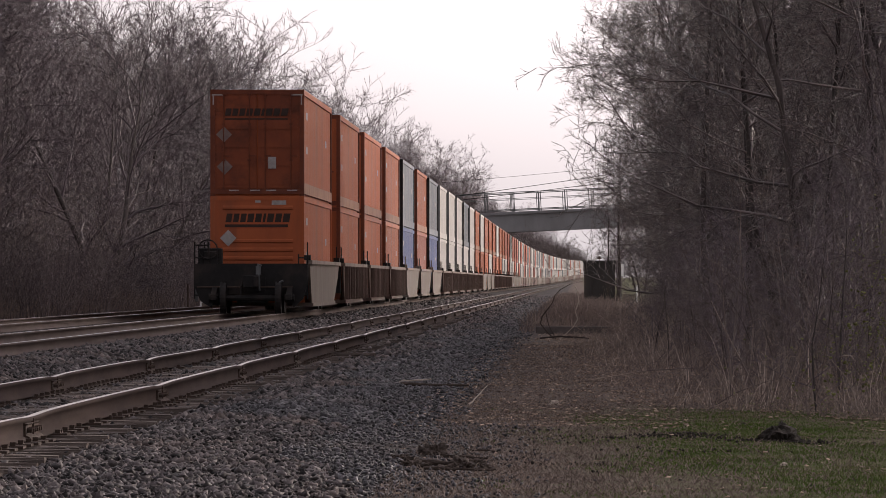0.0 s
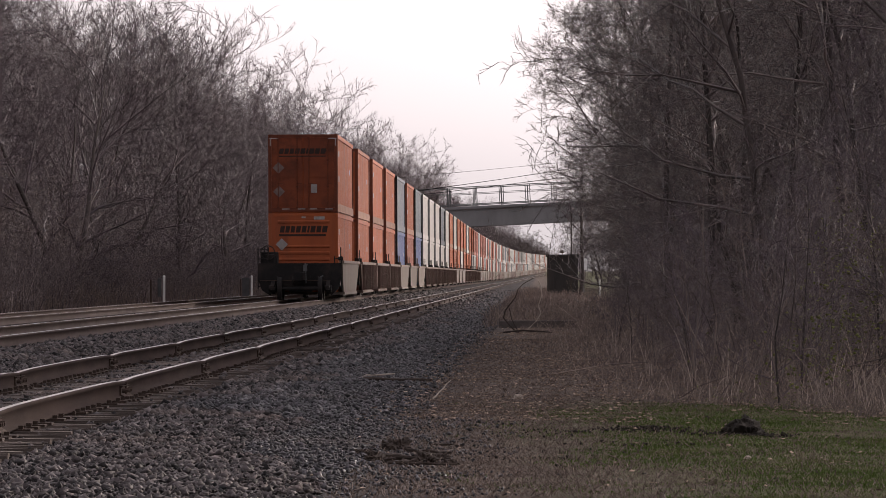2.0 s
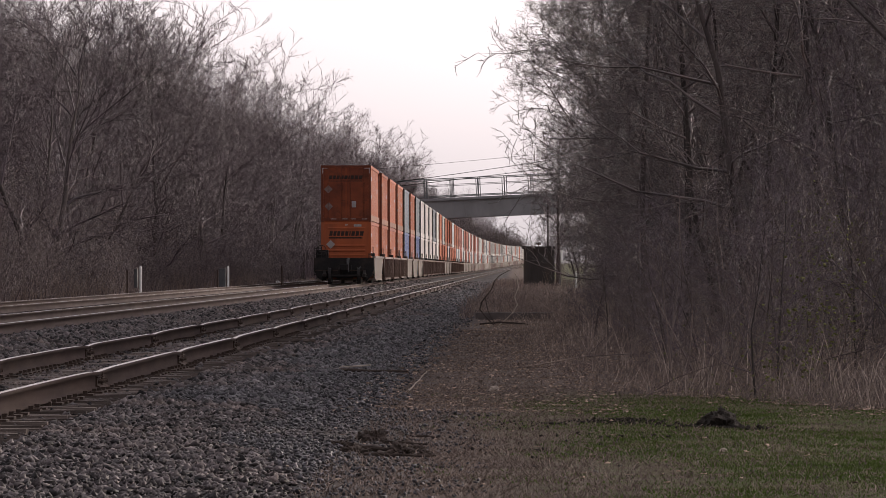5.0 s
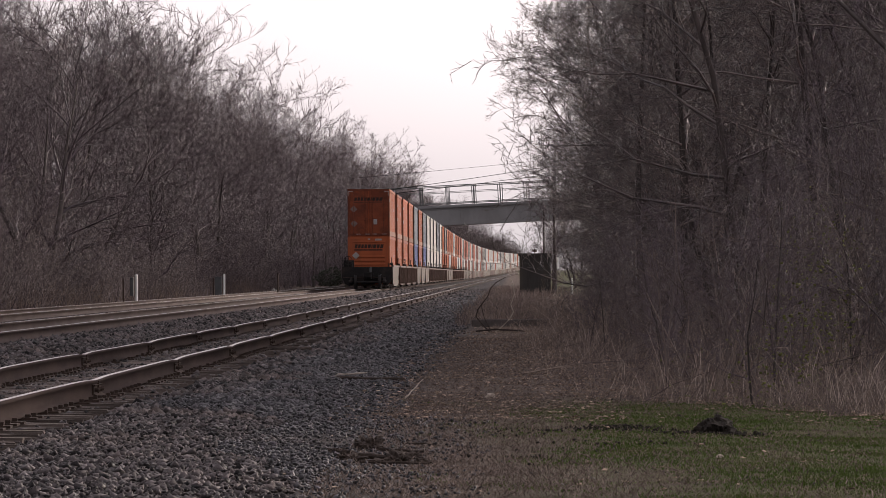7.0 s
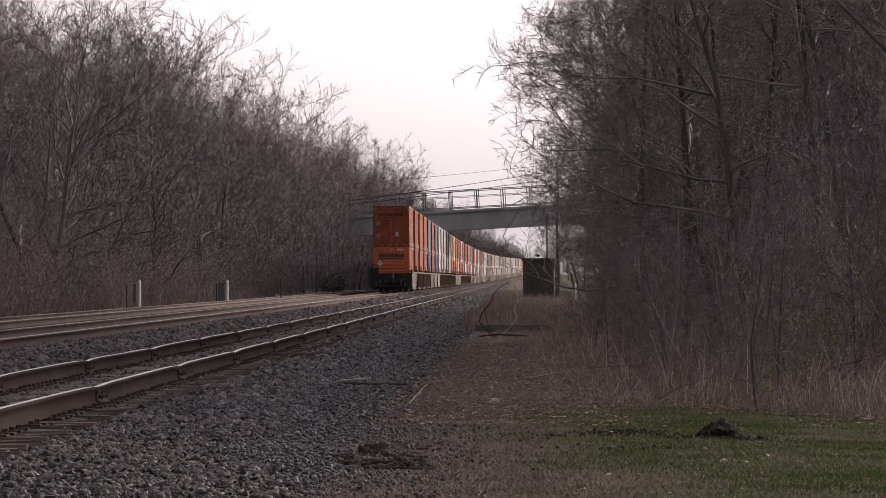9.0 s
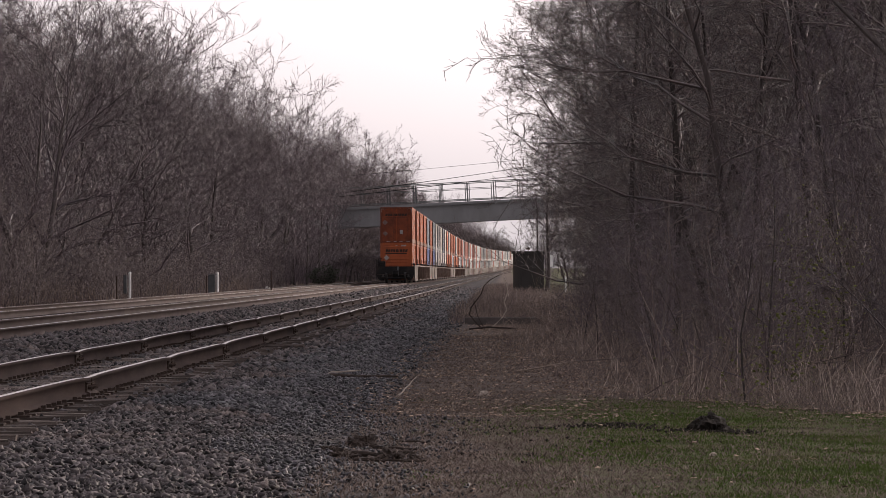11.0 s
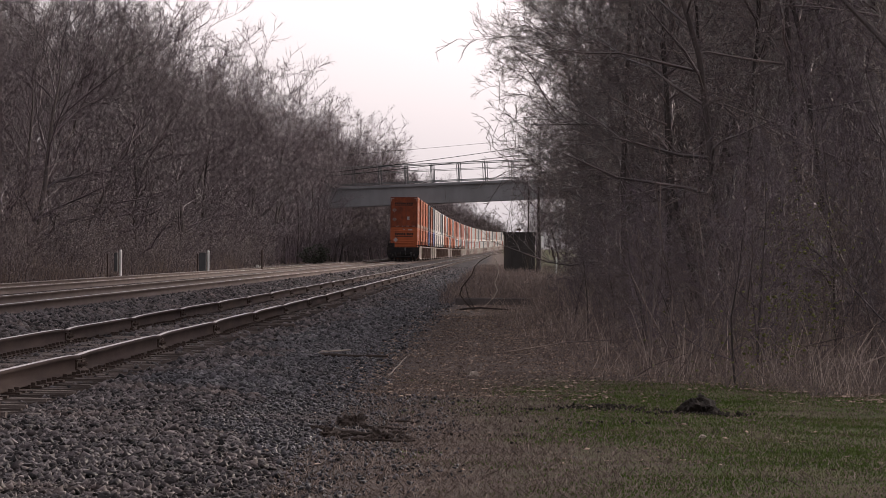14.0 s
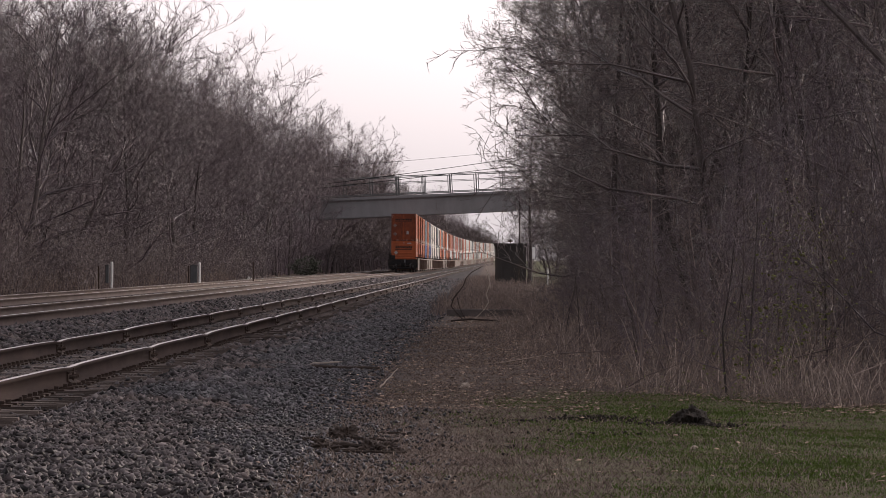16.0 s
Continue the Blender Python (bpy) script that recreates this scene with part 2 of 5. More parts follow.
def ground_z(x, y):
    u = x - main_x(y)
    z = 0.02 + 0.05 * noise.noise((x * 0.35, y * 0.12, 0)) + 0.02 * noise.noise((x * 1.7, y * 0.9, 3))
    bed = 0.225 - 0.155 * smooth(1.3, 2.6, u) - 0.06 * smooth(1.4, 2.8, -u)
    k = smooth(-10.2, -6.4, u) * (1 - smooth(5.6, 9.2, u))
    z = z * (1 - k) + (bed + 0.02 * noise.noise((x * 2.5, y * 2.5, 5))) * k
    if u < -10:
        z += 0.5 * smooth(10, 22, -u)
    if u > 9:
        z += 0.35 * smooth(9, 20, u) * smooth(50, 80, y)
    return z + rise(y)


# ---- ground: one sheet to the horizon ----
def ground_mat():
    m = bpy.data.materials.new("ground_cover")
    m.use_nodes = True
    t = m.node_tree
    b = t.nodes["Principled BSDF"]
    b.inputs["Roughness"].default_value = 0.95
    b.inputs["Specular IOR Level"].default_value = 0.05
    co = t.nodes.new("ShaderNodeTexCoord")
    sep = t.nodes.new("ShaderNodeSeparateXYZ")
    t.links.new(co.outputs["Object"], sep.inputs[0])

    def math_node(op, a, c):
        n = t.nodes.new("ShaderNodeMath")
        n.operation = op
        for i, v in enumerate((a, c)):
            if isinstance(v, (int, float)):
                n.inputs[i].default_value = v
            else:
                t.links.new(v, n.inputs[i])
        return n.outputs[0]

    def field(s, lo=0.35, hi=0.65):
        n = t.nodes.new("ShaderNodeTexNoise")
        n.inputs["Scale"].default_value = s
        n.inputs["Detail"].default_value = 8
        n.inputs["Roughness"].default_value = 0.7
        t.links.new(co.outputs["Object"], n.inputs["Vector"])
        return ramp(n.outputs["Fac"], lo, hi)

    def ramp(v, lo, hi):
        r = t.nodes.new("ShaderNodeMapRange")
        r.inputs["From Min"].default_value, r.inputs["From Max"].default_value = lo, hi
        t.links.new(v, r.inputs["Value"])
        return r.outputs["Result"]

    def mix(fac, a, c):
        x = t.nodes.new("ShaderNodeMix")
        x.data_type = "RGBA"
        t.links.new(fac, x.inputs["Factor"])
        for key, v in (("A", a), ("B", c)):
            if isinstance(v, tuple):
                x.inputs[key].default_value = (*v, 1)
            else:
                t.links.new(v, x.inputs[key])
        return x.outputs["Result"]

    x, y = sep.outputs["X"], sep.outputs["Y"]
    u = math_node("SUBTRACT", x, math_node("MULTIPLY", y, 0.0257))      # across the tracks; siding's right rail at about -3.9
    wob = math_node("MULTIPLY", math_node("SUBTRACT", field(0.8, 0.2, 0.8), 0.5), 1.6)
    uw = math_node("ADD", u, wob)
    gravel = mix(field(25), (0.10, 0.09, 0.088), (0.05, 0.045, 0.045))
    dirt = mix(field(9), (0.185, 0.143, 0.12), (0.1, 0.077, 0.066))
    dirt = mix(field(1.1, 0.5, 0.7), dirt, (0.10, 0.085, 0.07))
    grass = mix(field(14), (0.06, 0.084, 0.018), (0.042, 0.058, 0.015))
    grass = mix(field(1.3, 0.4, 0.65), grass, (0.115, 0.09, 0.058))
    floor = mix(field(3), (0.12, 0.085, 0.065), (0.06, 0.045, 0.035))
    base = mix(ramp(uw, -1.35, -0.5), gravel, dirt)
    # the mown verge: near, and clear of the stones
    near = math_node("MULTIPLY", ramp(math_node("ADD", y, math_node("MULTIPLY", wob, 3.0)), 55.0, 50.0), ramp(math_node("ADD", x, wob), 0.5, 2.0))
    base = mix(near, base, grass)
    base = mix(ramp(uw, -19.0, -20.5), base, floor)
    far = math_node("MULTIPLY", ramp(y, 280.0, 330.0), ramp(u, 1.6, 2.8))
    base = mix(far, base, mix(field(2), (0.07, 0.08, 0.034), (0.1, 0.085, 0.055)))
    t.links.new(base, b.inputs["Base Color"])
    bu = t.nodes.new("ShaderNodeBump")
    bu.inputs["Strength"].default_value = 0.9
    bu.inputs["Distance"].default_value = 0.04
    t.links.new(field(18, 0.2, 0.8), bu.inputs["Height"])
    t.links.new(bu.outputs["Normal"], b.inputs["Normal"])
    return m


def build_ground():
    us = [-3500, -1500, -600, -250, -120, -60, -35, -25] + [-20 + 0.5 * i for i in range(20)] + [-10 + 0.2 * i for i in range(120)]
    us += [14, 15, 17, 20, 25, 35, 60, 120, 250, 600, 1500, 3500]
    ys = [-3000, -800, -200, -60, -20, 0, 10, 20]
    while ys[-1] < 4800:
        ys.append(ys[-1] + max(0.3, (ys[-1] - 20) * 0.012) if ys[-1] > 22 else ys[-1] + 0.5)
    v = np.array([(main_x(y) + u, y, ground_z(main_x(y) + u, y)) for y in ys for u in us])
    n = len(us)
    i, j = np.meshgrid(np.arange(len(ys) - 1), np.arange(n - 1), indexing="ij")
    a = (i * n + j).ravel()
    me = raw_mesh("ground", v, np.stack([a, a + 1, a + n + 1, a + n], 1), ground_mat())
    me.polygons.foreach_set("use_smooth", np.ones(len(me.polygons), dtype=bool))
    tagged(new("ground", me), "ground of gravel, brown dirt, leaf litter and patchy grass", "ground", kind="structure")


build_ground()


# ---- railway tracks ----
RAIL = [(-0.07, 0), (0.07, 0), (0.07, 0.012), (0.012, 0.03), (0.01, 0.13), (0.036, 0.14), (0.036, 0.165), (0.028, 0.173), (-0.028, 0.173), (-0.036, 0.165), (-0.036, 0.14), (-0.01, 0.13), (-0.012, 0.03), (-0.07, 0.012)]


def rail_mesh(cx, side, top, ys, sag=None):
    verts, faces, n = [], [], len(RAIL)
    for y in ys:
        dz = (sag(y) if sag else 0.0) + rise(y) + top - 0.173
        wob = 0.012 * noise.noise((y * 0.07, side, top)) if sag else 0.0
        verts += [(cx(y) + side * 0.753 + a + wob, y, b + dz) for a, b in RAIL]
    for k in range(len(ys) - 1):
        for i in range(n):
            j = (i + 1) % n
            faces.append((k * n + i, k * n + j, (k + 1) * n + j, (k + 1) * n + i))
    me = raw_mesh("rail", np.array(verts), np.array(faces), M_RAILSIDE if sag else M_MAINSIDE)
    me.materials.append(M_DULLTOP if sag else M_RAILTOP)
    idx = np.zeros(len(faces), dtype=np.int32)
    idx.reshape(-1, n)[:, 7] = 1
    me.polygons.foreach_set("material_index", idx)
    return me


JOINT0 = {1: 50.6, -1: 55.3}


def joint_sag(side):
    """Jointed rail: each end droops a little at every 39 feet."""
    def f(y):
        p = ((y - JOINT0[side]) % 11.89) / 11.89
        return -0.022 * math.exp(-min(p, 1 - p) * 16) + 0.012 * noise.noise((y * 0.06, side, 0))
    return f


def build_track(name, label, cx, top, ties, near, joints):
    root = tagged(new(name), label, "railway track", kind="structure")
    ys = []
    y = 24.0
    while y < 2600:
        ys.append(y)
        y += 0.6 if y < 160 and joints else 2.0 if y < 400 else 20.0
    for side in (-1, 1):
        part("rail", rail_mesh(cx, side, top, ys, joint_sag(side) if joints else None), None, root)
    rnd = random.Random(name)
    tie_mesh = []
    for k in range(4):
        bm = bmesh.new()
        bm_box(bm, -1.29, 1.29, -0.115, 0.115, -0.17, 0)
        bmesh.ops.subdivide_edges(bm, edges=[e for e in bm.edges if abs(e.verts[0].co.x - e.verts[1].co.x) > 1], cuts=4)
        for v in bm.verts:
            v.co += Vector((rnd.uniform(-0.03, 0.03), rnd.uniform(-0.012, 0.012), rnd.uniform(-0.012, 0.006)))
        tie_mesh.append(mesh_of("tie", bm, M_TIE))
    bm = bmesh.new()
    bm_box(bm, -0.18, 0.18, -0.1, 0.1, 0, 0.018)
    for s in (-1, 1):
        bm_box(bm, s * 0.1 - 0.02, s * 0.1 + 0.02, -0.05, -0.02, 0.018, 0.045)
        bm_box(bm, s * 0.1 - 0.02, s * 0.1 + 0.02, 0.02, 0.05, 0.018, 0.045)
        bm_box(bm, -0.09, 0.09, s * 0.14 - 0.025, s * 0.14 + 0.025, -0.05, 0.03)
    plate = mesh_of("tie_plate", bm, M_IRON)
    bm = bmesh.new()
    bm_box(bm, -0.18, 0.18, -0.1, 0.1, 0, 0.018)
    for s in (-1, 1):
        bm_box(bm, s * 0.1 - 0.02, s * 0.1 + 0.02, -0.05 * s, -0.05 * s + 0.03, 0.018, 0.045)
    bare_plate = mesh_of("tie_plate", bm, M_IRON)
    y, k = near, 0
    while k < ties:
        x = cx(y)
        o = part("tie", tie_mesh[k % 4], None, root)
        turn = -math.degrees(0.0257) + rnd.uniform(-1.2, 1.2)
        sagz = joint_sag(1)(y) if joints else 0.0
        o.matrix_basis = pose(x + rnd.uniform(-0.06, 0.06), y, top - 0.173 - 0.02 + rise(y) + sagz * 0.8 + rnd.uniform(-0.008, 0.004), 0, rnd.uniform(-0.4, 0.4), turn)
        if joints and y < 95:
            for side in (-1, 1):
                if rnd.random() < 0.35:      # buried in the stones
                    continue
                p = part("tie_plate", plate if rnd.random() < 0.4 else bare_plate, None, root)
                p.matrix_basis = pose(x + side * 0.753, y, top - 0.173 - 0.018 + sagz, 0, 0, turn)
        y += 0.53 + rnd.uniform(-0.04, 0.04)
        k += 1
    if joints:
        bm = bmesh.new()
        for s in (-1, 1):
            bm_prism(bm, [(s * 0.012, 0.02), (s * 0.075, 0.014), (s * 0.06, 0.035), (s * 0.03, 0.05), (s * 0.03, 0.118), (s * 0.045, 0.132), (s * 0.012, 0.14)], -0.46, 0.46)
            for q in (-0.36, -0.22, -0.08, 0.08, 0.22, 0.36):
                bm_tube(bm, (s * 0.03, q, 0.085), (s * 0.068, q, 0.085), 0.02, sides=6)
        bm_box(bm, -0.045, 0.045, -0.006, 0.006, 0.0, 0.168)
        bar = mesh_of("joint_bar", bm, M_IRON)
        for side in (-1, 1):
            y = JOINT0[side] - 11.89
            while y < 420:
                o = part("joint_bar", bar, None, root)
                o.matrix_basis = pose(cx(y) + side * 0.753, y, top - 0.173 + joint_sag(side)(y) + rise(y) + 0.001, 0, 0, -math.degrees(0.0257))
                y += 11.89
    return root


build_track("track_1", "siding of jointed rusty rails on weathered wooden ties", siding_x, RAIL_SIDING, 280, 30.0, True)
build_track("track_2", "main line of welded rails with polished heads on ties", main_x, RAIL_MAIN, 150, 75.0, False)
build_track("track_3", "second main line of welded rails with polished heads", far_x, RAIL_FAR, 120, 105.0, False)


# ---- ballast stones ----
def stone_shape(rnd):
    """An angular crushed stone: a jittered six-cornered lump."""
    p = np.array([(1, 0, 0), (-1, 0, 0), (0, 1, 0), (0, -1, 0), (0, 0, 1), (0, 0, -1)], dtype=float)
    p = p * rnd.uniform(0.55, 1.25, (6, 1)) + rnd.uniform(-0.35, 0.35, (6, 3))
    f = np.array([(0, 2, 4), (2, 1, 4), (1, 3, 4), (3, 0, 4), (2, 0, 5), (1, 2, 5), (3, 1, 5), (0, 3, 5)])
    return p, f


def scatter(name, label, category, spots, sizes, material, shapes, flat=1.0, tilt=math.pi, seed=1):
    """Many small lumps joined into one mesh."""
    rnd = np.random.RandomState(seed)
    n = len(spots)
    pick = rnd.randint(0, len(shapes), n)
    vs, fs, base = [], [], 0
    for k, (p, f) in enumerate(shapes):
        i = np.where(pick == k)[0]
        a, b = rnd.uniform(0, 2 * math.pi, len(i)), rnd.uniform(-tilt, tilt, len(i))
        ca, sa, cb, sb = np.cos(a), np.sin(a), np.cos(b), np.sin(b)
        q = p[None] * sizes[i][:, None, None]
        y2 = q[..., 1] * cb[:, None] - q[..., 2] * sb[:, None]
        z2 = (q[..., 1] * sb[:, None] + q[..., 2] * cb[:, None]) * flat
        x3 = q[..., 0] * ca[:, None] - y2 * sa[:, None]
        y3 = q[..., 0] * sa[:, None] + y2 * ca[:, None]
        vs.append((np.stack([x3, y3, z2], -1) + spots[i][:, None]).reshape(-1, 3))
        fs.append((f[None] + (base + np.arange(len(i)) * len(p))[:, None, None]).reshape(-1, f.shape[1]))
        base += len(i) * len(p)
    return tagged(new(name, raw_mesh(name, np.concatenate(vs), np.concatenate(fs), material)), label, category, kind="stuff")


def build_ballast():
    rnd = np.random.RandomState(4)
    shapes = [stone_shape(rnd) for _ in range(14)]
    pts, size, dark = [], [], []
    for y0, y1, dens, s0 in ((23.5, 45, 520, 0.0155), (45, 70, 300, 0.0205), (70, 120, 125, 0.027), (120, 230, 62, 0.029), (230, 420, 14, 0.048)):
        u0, u1 = (2.2, 8.7) if y0 < 45 else (0.9, 7.8)
        n = int((y1 - y0) * (u1 - u0) * dens)
        for y, u, q in zip(rnd.uniform(y0, y1, n), rnd.uniform(u0, u1, n), rnd.uniform(0, 1, n)):
            x = main_x(y) + u
            left = -784 / 9145.0 * y - 0.5
            if x < left:
                continue
            s = u - (siding_x(y) - main_x(y))
            if abs(s) < 1.33 and q < (0.9 if abs(s) > 0.7 else 0.6):
                continue
            if u > 7.2 and q < (u - 7.1) / (1.5 if y < 45 else 0.8) + 0.5 * noise.noise((x, y * 0.5, 4)):
                continue
            pts.append((x, y, ground_z(x, y) + rnd.uniform(-0.012, 0.02)))
            dark.append(s + 1.3 * noise.noise((x * 0.5, y * 0.09, 8)) + 0.4 * noise.noise((x * 2.0, y * 0.5, 2)) > (2.1 if y > 38 else 2.1 + (38 - y) * 0.16))
            size.append(s0 * rnd.choice((0.6, 0.8, 1.0, 1.25, 1.5, 2.1)) * (0.78 + 0.5 * smooth(1.4, -0.6, s - 2.6 + noise.noise((x * 0.6, y * 0.12, 8)))))
    # loose stones strewn over the verge, and the bed of the main lines
    for y in rnd.uniform(30, 100, 1600):
        x = main_x(y) + 7.3 + abs(rnd.normal(0, 1.3))
        pts.append((x, y, ground_z(x, y)))
        size.append(rnd.uniform(0.01, 0.022))
        dark.append(False)
    for y in rnd.uniform(72, 230, 30000):
        x = main_x(y) + rnd.uniform(-6.5, 1.2)
        pts.append((x, y, ground_z(x, y)))
        size.append(rnd.uniform(0.02, 0.038))
        dark.append(False)
    pts, size, dark = np.array(pts), np.array(size), np.array(dark)
    scatter("ballast", "grey crushed-stone ballast heaped beside the rails", "ballast", pts[~dark], size[~dark], M_BALLAST, shapes, flat=0.75)
    scatter("ballast", "fine dark ballast spread along the foot of the bed", "ballast", pts[dark], size[dark] * 0.9, M_FINEBALLAST, shapes, flat=0.75, seed=2)


build_ballast()


# ---- trees ----
def tubes(segs, sides, cone):
    """Tapered tubes from rows of x0 y0 z0 x1 y1 z1 r0 r1; cones close to a point."""
    s = np.array(segs, dtype=float)
    p, q, r0, r1 = s[:, 0:3], s[:, 3:6], s[:, 6], s[:, 7]
    d = q - p
    d /= np.linalg.norm(d, axis=1, keepdims=True) + 1e-9
    ref = np.where(np.abs(d[:, 2:3]) < 0.9, np.array([[0, 0, 1.0]]), np.array([[1.0, 0, 0]]))
    u = np.cross(d, ref)
    u /= np.linalg.norm(u, axis=1, keepdims=True) + 1e-9
    w = np.cross(d, u)
    a = np.arange(sides) * 2 * math.pi / sides
    ring = np.cos(a)[None, :, None] * u[:, None] + np.sin(a)[None, :, None] * w[:, None]
    lo = p[:, None] + ring * r0[:, None, None]
    n, k = len(s), np.arange(sides)
    j = (k + 1) % sides
    if cone:
        v = np.concatenate([lo, q[:, None]], 1)
        f = np.stack([k, j, np.full(sides, sides)], 1)[None] + (np.arange(n) * (sides + 1))[:, None, None]
    else:
        hi = q[:, None] + ring * r1[:, None, None]
        v = np.concatenate([lo, hi], 1)
        f = np.concatenate([np.stack([k, j, j + sides], 1), np.stack([k, j + sides, k + sides], 1)])[None] + (np.arange(n) * 2 * sides)[:, None, None]
    return v.reshape(-1, 3), f.reshape(-1, 3)


def grow(rnd, height, radius, spread, levels, counts, bare=0.3, lean=0.0, droop=0.0, fine=0.006, steps=(7, 5, 4, 2), close=0.45, rounded=False, crook=1.0):
    """A bare tree as lists of segments: trunk, limbs, branchlets, twigs."""
    out = {0: [], 1: [], 2: [], 3: []}

    def branch(p, d, length, r, level):
        n = steps[min(level, 3)]
        pts = [p]
        bend = Vector((rnd.gauss(0, 0.1), rnd.gauss(0, 0.1), 0)) * (0.6 * crook if level == 0 else 1.0)
        for i in range(n):
            jitter = 0.10 * crook if level == 0 else 0.17 if level == 1 else 0.18 if level == 2 else 0.17
            up = 0.07 if level == 0 else 0.11 - droop if level < 3 else 0.12 - droop
            d = (d + bend + Vector((rnd.gauss(0, jitter), rnd.gauss(0, jitter), rnd.gauss(0, jitter) + up))).normalized()
            p = p + d * (length / n)
            pts.append(p)
        end = 0.12 if level < 2 else 0.3
        for i in range(n):
            a, b = r * (1 - (1 - end) * i / n), r * (1 - (1 - end) * (i + 1) / n)
            kind = 0 if level == 0 else 1 if level < levels - 1 else 2 if level < levels or n > 1 else 3
            out[kind].append((*pts[i], *pts[i + 1], a, b))
        if level >= levels:
            return
        c = counts[level]
        start = bare if level == 0 else 0.12
        for k in range(c):
            f = min(0.99, start + (1 - start) * (k + rnd.random()) / c)
            i = min(n - 1, int(f * n))
            q = pts[i].lerp(pts[i + 1], f * n - i)
            along = (pts[i + 1] - pts[i]).normalized()
            side = Matrix.Rotation(rnd.uniform(0, 2 * math.pi), 3, along) @ along.orthogonal().normalized()
            ang = rnd.uniform(0.85, 1.3) * (1 - close * f) if level == 0 else rnd.uniform(0.45, 1.0)
            nd = (along * math.cos(ang) + side * math.sin(ang)).normalized()
            if level == 0:
                ln = length * spread * rnd.uniform(0.65, 1.1) * (0.6 + 0.75 * f if rounded else 1.05 - 0.45 * f)
            else:
                ln = length * (0.5 if level == 1 else 0.62) * rnd.uniform(0.55, 1.1) * (1.15 - 0.5 * f)
            branch(q, nd, ln, max(fine, r * (1 - 0.7 * f) * (0.5 if level == 0 else 0.45)), level + 1)

    branch(Vector((0, 0, -0.2)), Vector((lean, rnd.gauss(0, 0.03), 1)).normalized(), height * (0.64 if rounded else 0.86), radius, 0)
    return out


def chain(segs, sides):
    """One closed tapered stem through consecutive segments."""
    pts = [Vector(segs[0][0:3])] + [Vector(q[3:6]) for q in segs]
    rad = [segs[0][6]] + [q[7] for q in segs]
    v, f = [], []
    u = Vector((1, 0, 0))
    for i, p in enumerate(pts):
        d = (pts[min(i + 1, len(pts) - 1)] - pts[max(i - 1, 0)]).normalized()
        u = (u - d * u.dot(d)).normalized()
        w = d.cross(u)
        v += [p + rad[i] * (math.cos(2 * math.pi * k / sides) * u + math.sin(2 * math.pi * k / sides) * w) for k in range(sides)]
    for i in range(len(pts) - 1):
        for k in range(sides):
            j = (k + 1) % sides
            a, b = i * sides, (i + 1) * sides
            f += [(a + k, a + j, b + j), (a + k, b + j, b + k)]
    return np.array(v), np.array(f)


def tree_proto(name, label, category, seed, height, radius, spread, levels, counts, bare=0.3, lean=0.0, droop=0.0, group="", bark=None, twig=None, fine=0.006, steps=(7, 5, 4, 2), close=0.45, rounded=False, crook=1.0):
    rnd = random.Random(seed)
    seg = grow(rnd, height, radius, spread, levels, counts, bare, lean, droop, fine, steps, close, rounded, crook)
    root = tagged(new(name), label, category, group)
    v, f = chain(seg[0], 7)
    part("trunk", raw_mesh("trunk", v, f, bark or M_BARK), None, root)
    vs, fs, base = [], [], 0
    for kind, sides, cone in ((1, 4, False), (2, 3, False), (3, 3, True)):
        if seg[kind]:
            v, f = tubes(seg[kind], sides, cone)
            vs.append(v)
            fs.append(f + base)
            base += len(v)
    crown = part("crown", raw_mesh("crown", np.concatenate(vs), np.concatenate(fs), twig or M_TWIG), None, root)
    crown["kind"] = "stuff"
    return root


def plant(protos, spots, seed, smin=0.85, smax=1.15):
    """Copies of the first trees at (x, y, scale)."""
    rnd = random.Random(seed)
    used = set()
    for k, (x, y, s) in enumerate(spots):
        p = protos[rnd.randrange(len(protos))] if k >= len(protos) else protos[k]
        sc = s * rnd.uniform(smin, smax)
        m = pose(x, y, ground_z(x, y) - 0.02, rnd.uniform(-2, 2), rnd.uniform(-2, 2), rnd.uniform(0, 360))
        if p.name not in used:
            used.add(p.name)
            p.matrix_basis = m @ Matrix.Scale(1, 4)
        else:
            c = copy_thing(p, m)
            c.scale = (sc, sc, sc * rnd.uniform(0.95, 1.08))


WOOD_LABEL = "tall bare grey-brown tree in the leafless wood beside the line"
woods = [tree_proto("bare_tree", WOOD_LABEL, "tree", 10 + i, 15.3, 0.16, 0.56, 4, (17, 9, 6, 4), bare=0.1, fine=0.012, steps=(7, 6, 4, 2), close=0.5, rounded=True, group="trees along the line") for i in range(5)]
far_woods = [tree_proto("bare_tree", WOOD_LABEL, "tree", 50 + i, 15.8, 0.15, 0.56, 4, (16, 8, 6, 4), bare=0.08, fine=0.015, steps=(6, 4, 3, 1), close=0.5, rounded=True, group="trees along the line") for i in range(5)]
brush = [tree_proto("bare_shrub", "many-stemmed leafless shrub at the edge of the wood", "shrub", 80 + i, 5.2, 0.03, 0.62, 3, (15, 8, 7), bare=0.03, fine=0.0045, steps=(5, 4, 2, 1), group="shrubs at the wood's edge") for i in range(5)]



